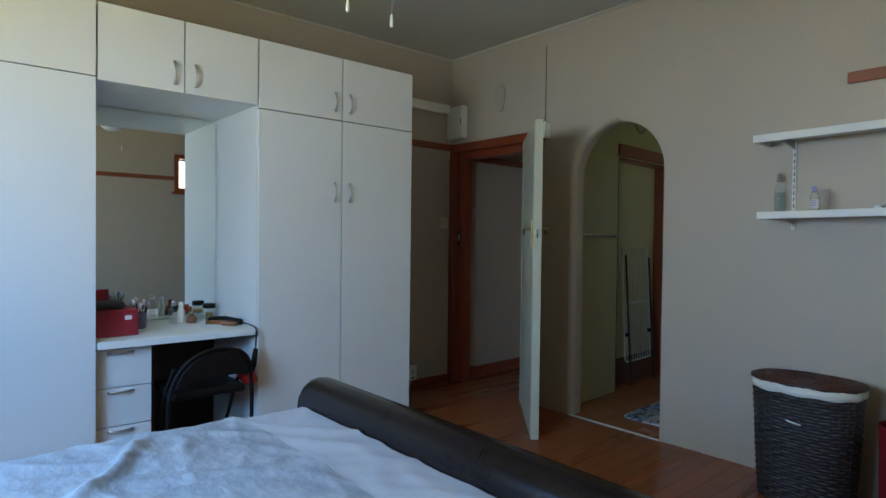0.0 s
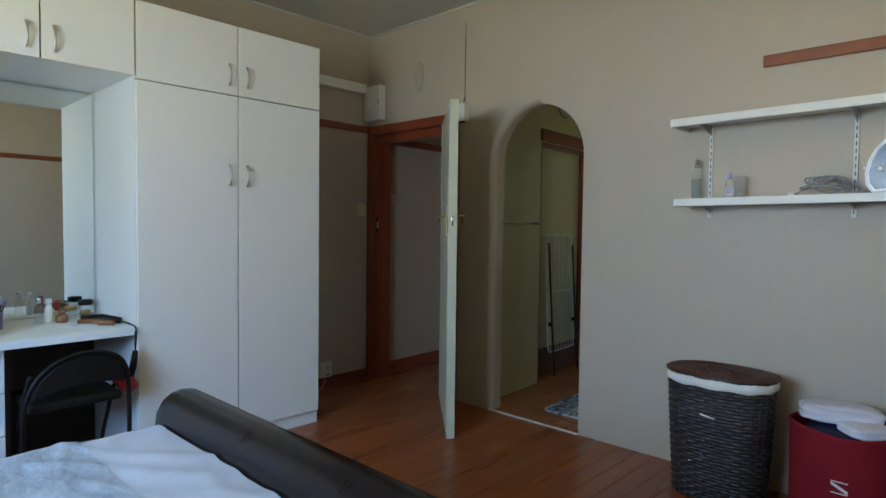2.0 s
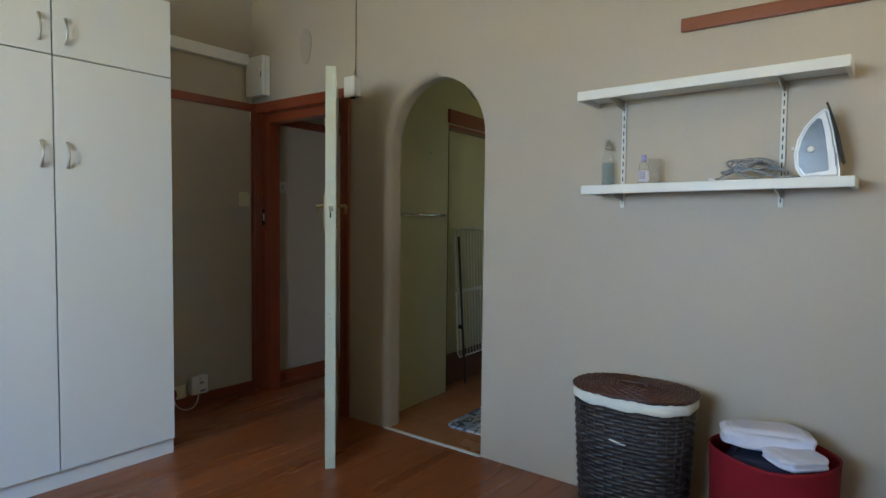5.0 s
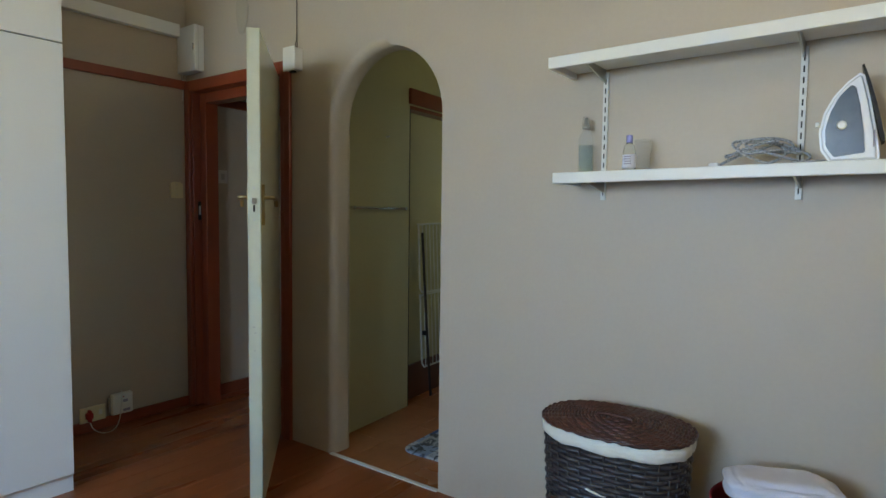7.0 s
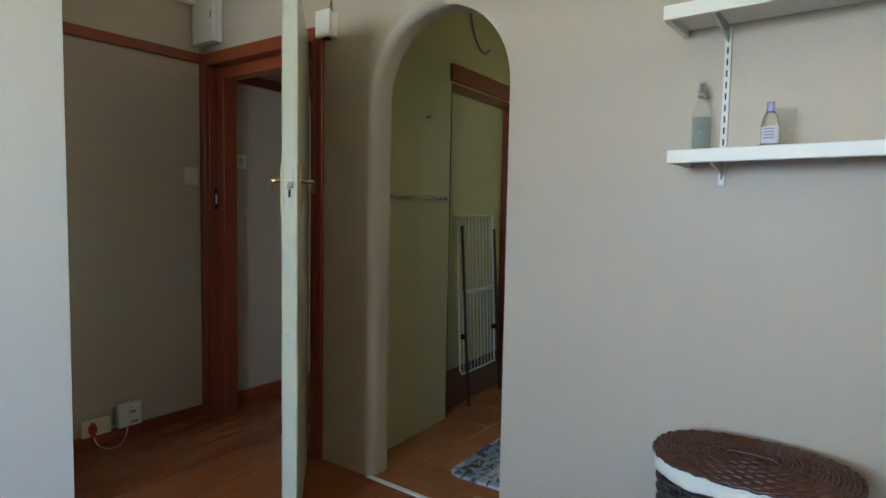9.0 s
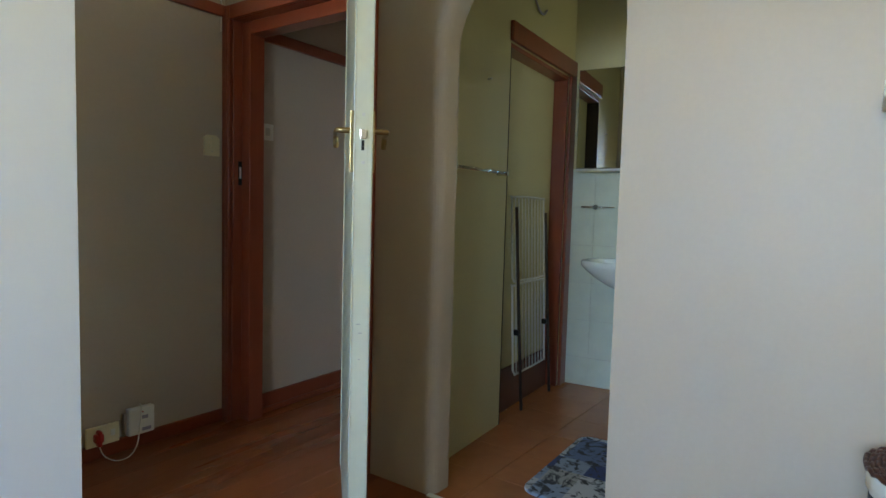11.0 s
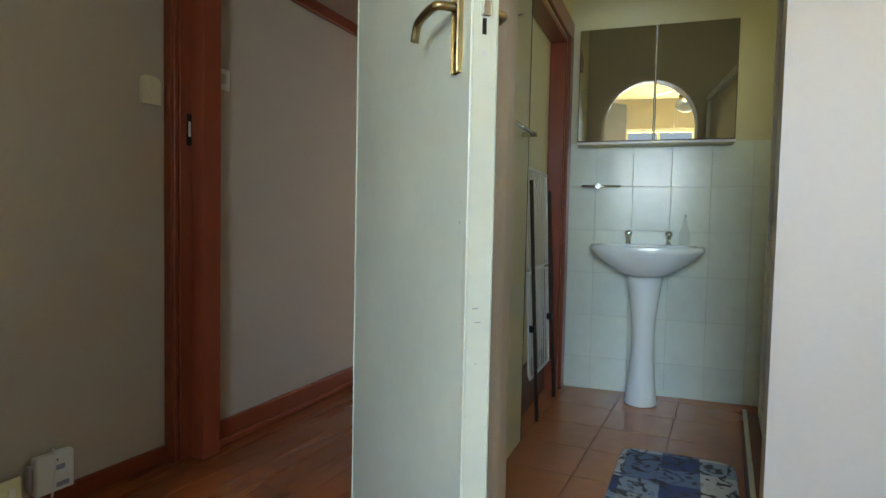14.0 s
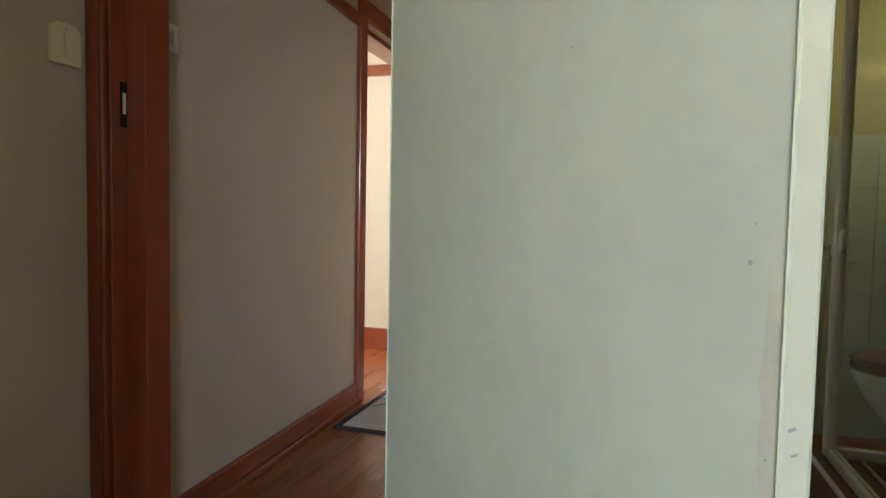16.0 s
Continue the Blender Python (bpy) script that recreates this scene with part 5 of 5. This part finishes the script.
hookbar = thing("towel_hook", "small chrome towel bar on a round boss", "towel bar", 5.6, 2.79, 1.16)
part("bar", tube(bmesh.new(), [BACK @ Vector((-0.045, -0.095, 1.165)), BACK @ Vector((-0.045, -0.305, 1.165))], 0.006, 8), CHROME, hookbar)
bm = lathe(bmesh.new(), ((0.016, -0.053), (0.018, -0.045), (0.016, -0.03), (0.008, -0.02), (0.008, -0.0065)), 0, 0, 16)
bm.transform(BACK @ pose(0, -0.185, 1.165) @ Matrix.Rotation(math.pi / 2, 4, "Y"))
part("boss", bm, CHROME, hookbar)

# Towel rail and wall nail on the side wall
rail = thing("towel_rail", "chrome towel rail on the bathroom wall", "towel rail", 4.3, 2.84, 1.31)
part("bar", tube(bmesh.new(), [LEFT @ Vector((-1.60, -0.05, 1.312)), LEFT @ Vector((-1.085, -0.05, 1.312))], 0.008, 10), CHROME, rail)
for u in (-1.59, -1.095):
    part("bracket", tube(bmesh.new(), [LEFT @ Vector((u, -0.001, 1.312)), LEFT @ Vector((u, -0.06, 1.312))], 0.011, 10), CHROME, rail)
nail = solid("wall_nail", tube(bmesh.new(), [LEFT @ Vector((-1.23, -0.001, 1.748)), LEFT @ Vector((-1.23, -0.025, 1.75))], 0.004, 6), SATIN, "small nail in the bathroom wall", "nail")
solid("cable_loop", tube(bmesh.new(), smooth_line([LEFT @ Vector(p) for p in ((-0.80, -0.012, 2.50), (-0.79, -0.012, 2.40), (-0.745, -0.012, 2.30), (-0.67, -0.012, 2.235), (-0.60, -0.012, 2.225), (-0.55, -0.012, 2.26))], 6), 0.006, 8), LABEL_INK, "loop of dark cable on the bathroom wall", "cable")

# Clothes airer leaning in the recess
airer = thing("clothes_airer", "folded white wire clothes airer leaning in the recess", "clothes airer", 5.05, 3.0, 0)


def airer_point(u, z):
    """On the airer's plane, which leans towards the wall at the top."""
    return LEFT @ Vector((u, 0.055 - 0.05 * (1 - z / 1.2), z))


for z0, z1 in ((0.735, 1.205), (0.215, 0.715)):
    loop = smooth_line([airer_point(u, z) for u, z in ((-0.79, z0 + 0.03), (-0.79, z1 - 0.04), (-0.765, z1), (-0.36, z1), (-0.33, z1 - 0.04), (-0.33, z0 + 0.04), (-0.36, z0), (-0.765, z0))], 4)
    part("rim", tube(bmesh.new(), loop, 0.006, 8, closed=True), ALU, airer)
    for k in range(1, 10):
        u = -0.79 + 0.46 * k / 10
        part("wire", tube(bmesh.new(), [airer_point(u, z0), airer_point(u, z1)], 0.0032, 6), ALU, airer)
for u, z0, z1, lean in ((-0.775, 0.0, 1.15, 0.03), (-0.345, 0.0, 1.12, 0.03)):
    p = [LEFT @ Vector((u + 0.05, -0.015, 0.008)), LEFT @ Vector((u + 0.02, 0.0, 0.45)), LEFT @ Vector((u - 0.005, 0.03, z1))]
    part("leg", tube(bmesh.new(), p, 0.009, 8), DARK_AND_SHADE, airer, "dark tubular leg")
for u in (-0.77, -0.35):
    part("joint", boxes((u - 0.014, u + 0.014, -0.005, 0.028, 0.44, 0.47), bevel=0.004, m=LEFT), BLACK, airer)

# Bath mat
MATM = pose(4.42, 2.27, 0, 0, 0, 2)
bm = bmesh.new()
out = []
for sx, sy in ((1, 1), (-1, 1), (-1, -1), (1, -1)):
    c = Vector((sx * (0.36 - 0.07), sy * (0.215 - 0.07), 0))
    a0 = {(1, 1): 0, (-1, 1): 90, (-1, -1): 180, (1, -1): 270}[(sx, sy)]
    out += [(c.x + 0.07 * math.cos(radians(a0 + 15 * k)), c.y + 0.07 * math.sin(radians(a0 + 15 * k))) for k in range(7)]
prism(bm, out, "z", 0.0005, 0.012)
bmesh.ops.bevel(bm, geom=[e for e in bm.edges if all(v.co.z > 0.011 for v in e.verts)], offset=0.004, segments=2, affect="EDGES")
bm.transform(MATM)
solid("bath_mat", bm, MAT_PRINT, "blue and white patchwork bath mat on the tiled floor", "bath mat")

# Shower: kerb, frame and glass
KY = 2.035
kerb = tagged(new("shower_kerb"), "brown tiled shower kerb with pale trim", "kerb", "", "structure")
part("kerb_body", boxes((W + T, 5.11, 1.86, KY, -0.02, 0.135), (5.02, 5.11, 1.0, 1.86, -0.02, 0.135), bevel=0.003), KERB_TILE, kerb)
part("edge_trim", boxes((W + T, 5.114, KY - 0.012, KY + 0.004, 0.1355, 0.147), bevel=0.002), GROUT, kerb, "pale edge trim")
part("edge_trim", boxes((W + T, 5.02, 1.856, 1.866, 0.1355, 0.145), bevel=0.002), GROUT, kerb, "pale edge trim")
structure("shower_floor", boxes((W + T, 5.02, 1.0, 1.86, -0.02, 0.03)), KERB_TILE, "brown tiled shower floor", "shower floor")
shower = thing("shower_enclosure", "shower enclosure of white aluminium and clear glass", "shower", 4.5, 1.95, 0.135)
part("corner_post", boxes((5.040, 5.080, 1.940, 1.980, 0.1355, 1.94), bevel=0.006), ALU, shower)
part("bottom_rail", boxes((W + T + 0.001, 5.034, 1.940, 1.978, 0.1355, 0.172), bevel=0.004), ALU, shower)
part("top_rail", boxes((W + T + 0.001, 5.034, 1.940, 1.978, 1.905, 1.94), bevel=0.004), ALU, shower)
part("side_bottom_rail", boxes((5.042, 5.078, 1.005, 1.934, 0.1355, 0.172), bevel=0.004), ALU, shower)
part("side_top_rail", boxes((5.042, 5.078, 1.005, 1.934, 1.905, 1.94), bevel=0.004), ALU, shower)
for b in ((W + T + 0.005, 5.034, 1.956, 1.961, 0.173, 1.904), (5.058, 5.063, 1.006, 1.934, 0.173, 1.904)):
    part("glass_pane", boxes(b), SHOWER_GLASS, shower).visible_shadow = False
part("wall_post", boxes((W + T + 0.004, W + T + 0.030, 1.943, 1.975, 0.1725, 1.9045), bevel=0.004), ALU, shower)
part("door_handle", boxes((4.985, 5.012, 1.962, 1.98, 0.90, 0.98), bevel=0.004), CHROME, shower)

# Toilet
holder = thing("toilet_roll_holder", "empty chrome toilet roll holder on the tiled wall", "toilet roll holder", 5.73, 1.83, 0.86)
bm = lathe(bmesh.new(), ((0.020, 0.0095), (0.020, 0.018), (0.012, 0.026), (0.010, 0.055)), 0, 0, 16)
bm.transform(BACK @ pose(0, -1.165, 0.895) @ Matrix.Rotation(-math.pi / 2, 4, "Y"))
part("boss", bm, CHROME, holder)
part("arm", tube(bmesh.new(), smooth_line([BACK @ Vector(p) for p in ((-0.052, -1.165, 0.890), (-0.056, -1.170, 0.850), (-0.056, -1.185, 0.828), (-0.056, -1.235, 0.822), (-0.056, -1.285, 0.828))], 4), 0.0035, 8), CHROME, holder)
toilet = thing("toilet", "white ceramic toilet with a varnished wooden seat", "toilet", 5.43, 1.45, 0)
bm = bmesh.new()
rows_t = []
for z, rx, ry, cy in ((0.0, 0.10, 0.17, 1.42), (0.06, 0.10, 0.17, 1.42), (0.16, 0.115, 0.19, 1.46), (0.28, 0.165, 0.235, 1.51), (0.37, 0.185, 0.255, 1.53), (0.395, 0.188, 0.258, 1.53)):
    rows_t.append([bm.verts.new((5.42 + rx * math.cos(a), cy + ry * math.sin(a), z)) for a in [k * math.tau / 40 for k in range(40)]])
for p, q in zip(rows_t, rows_t[1:]):
    for k in range(40):
        bm.faces.new((p[k], p[(k + 1) % 40], q[(k + 1) % 40], q[k])).smooth = True
bm.faces.new(rows_t[-1])
bm.faces.new(rows_t[0][::-1])
part("bowl", bm, CERAMIC, toilet)
for name, z in (("seat", 0.398), ("seat_lid", 0.424)):
    bm = prism(bmesh.new(), [(5.42 + 0.195 * math.cos(a), 1.53 + 0.265 * math.sin(a)) for a in [k * math.tau / 40 for k in range(40)]], "z", z, z + 0.024)
    bmesh.ops.bevel(bm, geom=[e for e in bm.edges if abs(e.verts[0].co.z - e.verts[1].co.z) < 1e-5], offset=0.008, segments=2, affect="EDGES")
    part(name, bm, SEAT_WOOD, toilet, "varnished brown wooden seat")
part("cistern", boxes((5.22, 5.62, 1.005, 1.20, 0.42, 0.78), bevel=0.02), CERAMIC, toilet)

# Hall rug
rug = thing("hall_rug", "grey rug with a black border and swirls, on the hall floor", "rug", 5.5, 3.7, 0)
part("field", boxes((5.03, 6.1, 3.45, 3.955, 0.0005, 0.009), bevel=0.003), RUG_GREY, rug)
part("border", boxes((5.00, 5.03, 3.42, 3.985, 0.0005, 0.0095), (5.03, 6.1, 3.955, 3.985, 0.0005, 0.0095), (5.03, 6.1, 3.42, 3.45, 0.0005, 0.0095)), RUG_BLACK, rug)
for cx, cy, r in ((5.22, 3.74, 0.085), (5.52, 3.62, 0.09), (5.85, 3.76, 0.08)):
    bm = prism(bmesh.new(), [(cx + r * math.cos(a), cy + r * 0.6 * math.sin(a)) for a in [k * math.tau / 28 for k in range(28)]], "z", 0.0092, 0.0105)
    part("swirl", bm, RUG_BLACK, rug)
for k in range(5):
    x = 5.34 + 0.13 * k
    bm = tube(bmesh.new(), smooth_line([(x, 3.94, 0.0082), (x + 0.05, 3.90, 0.0082), (x + 0.14, 3.885, 0.0082)], 5), 0.004, 6)
    part("stripe", bm, RUG_BLACK, rug)

# ---- pieces: floor boards, floor tiles, wall tiles ----
structure("threshold", boxes((W - 0.014, W + 0.012, 2.031, 2.74, 0.0005, 0.006), bevel=0.002), WHITE_PLASTIC, "pale metal threshold strip under the arch", "threshold")
boards = tagged(new("floor_boards"), "polished red-brown wooden floor boards", "floor boards", "", "structure")
WIDE = 0.104
mesh_cache = {}


def board(x0, x1, y, wide):
    key = (round(x1 - x0, 3), round(wide, 3))
    if key not in mesh_cache:
        mesh_cache[key] = mesh_of("board", boxes((0, x1 - x0, 0.0006, wide - 0.0006, -0.022, 0.0), bevel=0.0009), FLOOR)
    ob = new("board", mesh_cache[key])
    ob.parent = boards
    ob.location = (x0, y, 0)


rng = random.Random(5)
y = YMIN
while y < B - 0.001:
    wide = min(WIDE, B - y)
    cut = XMIN + rng.choice((0.9, 1.5, 2.1, 2.7, 3.3))
    board(XMIN, cut - 0.0008, y, wide)
    board(cut + 0.0008, W, y, wide)
    if y > 3.1:
        board(W + 0.0008, 5.10, y, wide)
        board(5.1016, 6.62, y, wide)
    y += WIDE
y = B + T
while y < 7.0:
    board(4.82, 6.62, y, min(WIDE, 7.0 - y))
    y += WIDE
board(5.507, 6.373, B, T)

tiles = tagged(new("floor_tiles"), "terracotta floor tiles of the bathroom", "floor tiles", "", "structure")
part("grout_bed", boxes((W, 6.1, 1.0, 3.14, -0.023, -0.004)), DARK_GROUT, tiles)
TS = 0.298
tile_mesh = mesh_of("tile", boxes((0.0015, TS - 0.0015, 0.0015, TS - 0.0015, -0.0035, 0.0), bevel=0.0012), TERRACOTTA)
for i in range(8):
    for j in range(8):
        ob = new("tile", tile_mesh)
        ob.parent = tiles
        ob.location = (W + 0.002 + i * TS, 0.84 + j * TS, 0.0)

wall_tiles = tagged(new("wall_tiles"), "white glazed wall tiles behind the basin", "wall tiles", "", "structure")
part("grout_bed", boxes((-0.0035, -0.0005, -2.1, 0.0, 0.0, 1.408), m=BACK), GROUT, wall_tiles)
tw, th = 0.2005, 0.2445
wt = mesh_of("tile", boxes((-0.009, -0.0036, -tw + 0.001, -0.001, 0.001, th - 0.001), bevel=0.0012), TILE_WHITE)
first = mesh_of("tile", boxes((-0.009, -0.0036, -0.168, -0.001, 0.001, th - 0.001), bevel=0.0012), TILE_WHITE)
low = mesh_of("tile", boxes((-0.009, -0.0036, -tw + 0.001, -0.001, 0.001, 0.183), bevel=0.0012), TILE_WHITE)
first_low = mesh_of("tile", boxes((-0.009, -0.0036, -0.168, -0.001, 0.001, 0.183), bevel=0.0012), TILE_WHITE)
for i in range(11):
    for j in range(6):
        me = (first_low if j == 0 else first) if i == 0 else (low if j == 0 else wt)
        ob = new("tile", me)
        ob.parent = wall_tiles
        u = 0.0 if i == 0 else -0.169 - (i - 1) * tw
        z = 0.0 if j == 0 else 0.185 + (j - 1) * th
        ob.matrix_basis = BACK @ pose(0, u, z) @ pose(0, 0, 0, 0, 0.4 * math.sin(i * 5.1 + j * 3.3), 0.5 * math.sin(i * 2.7 + j * 7.9))
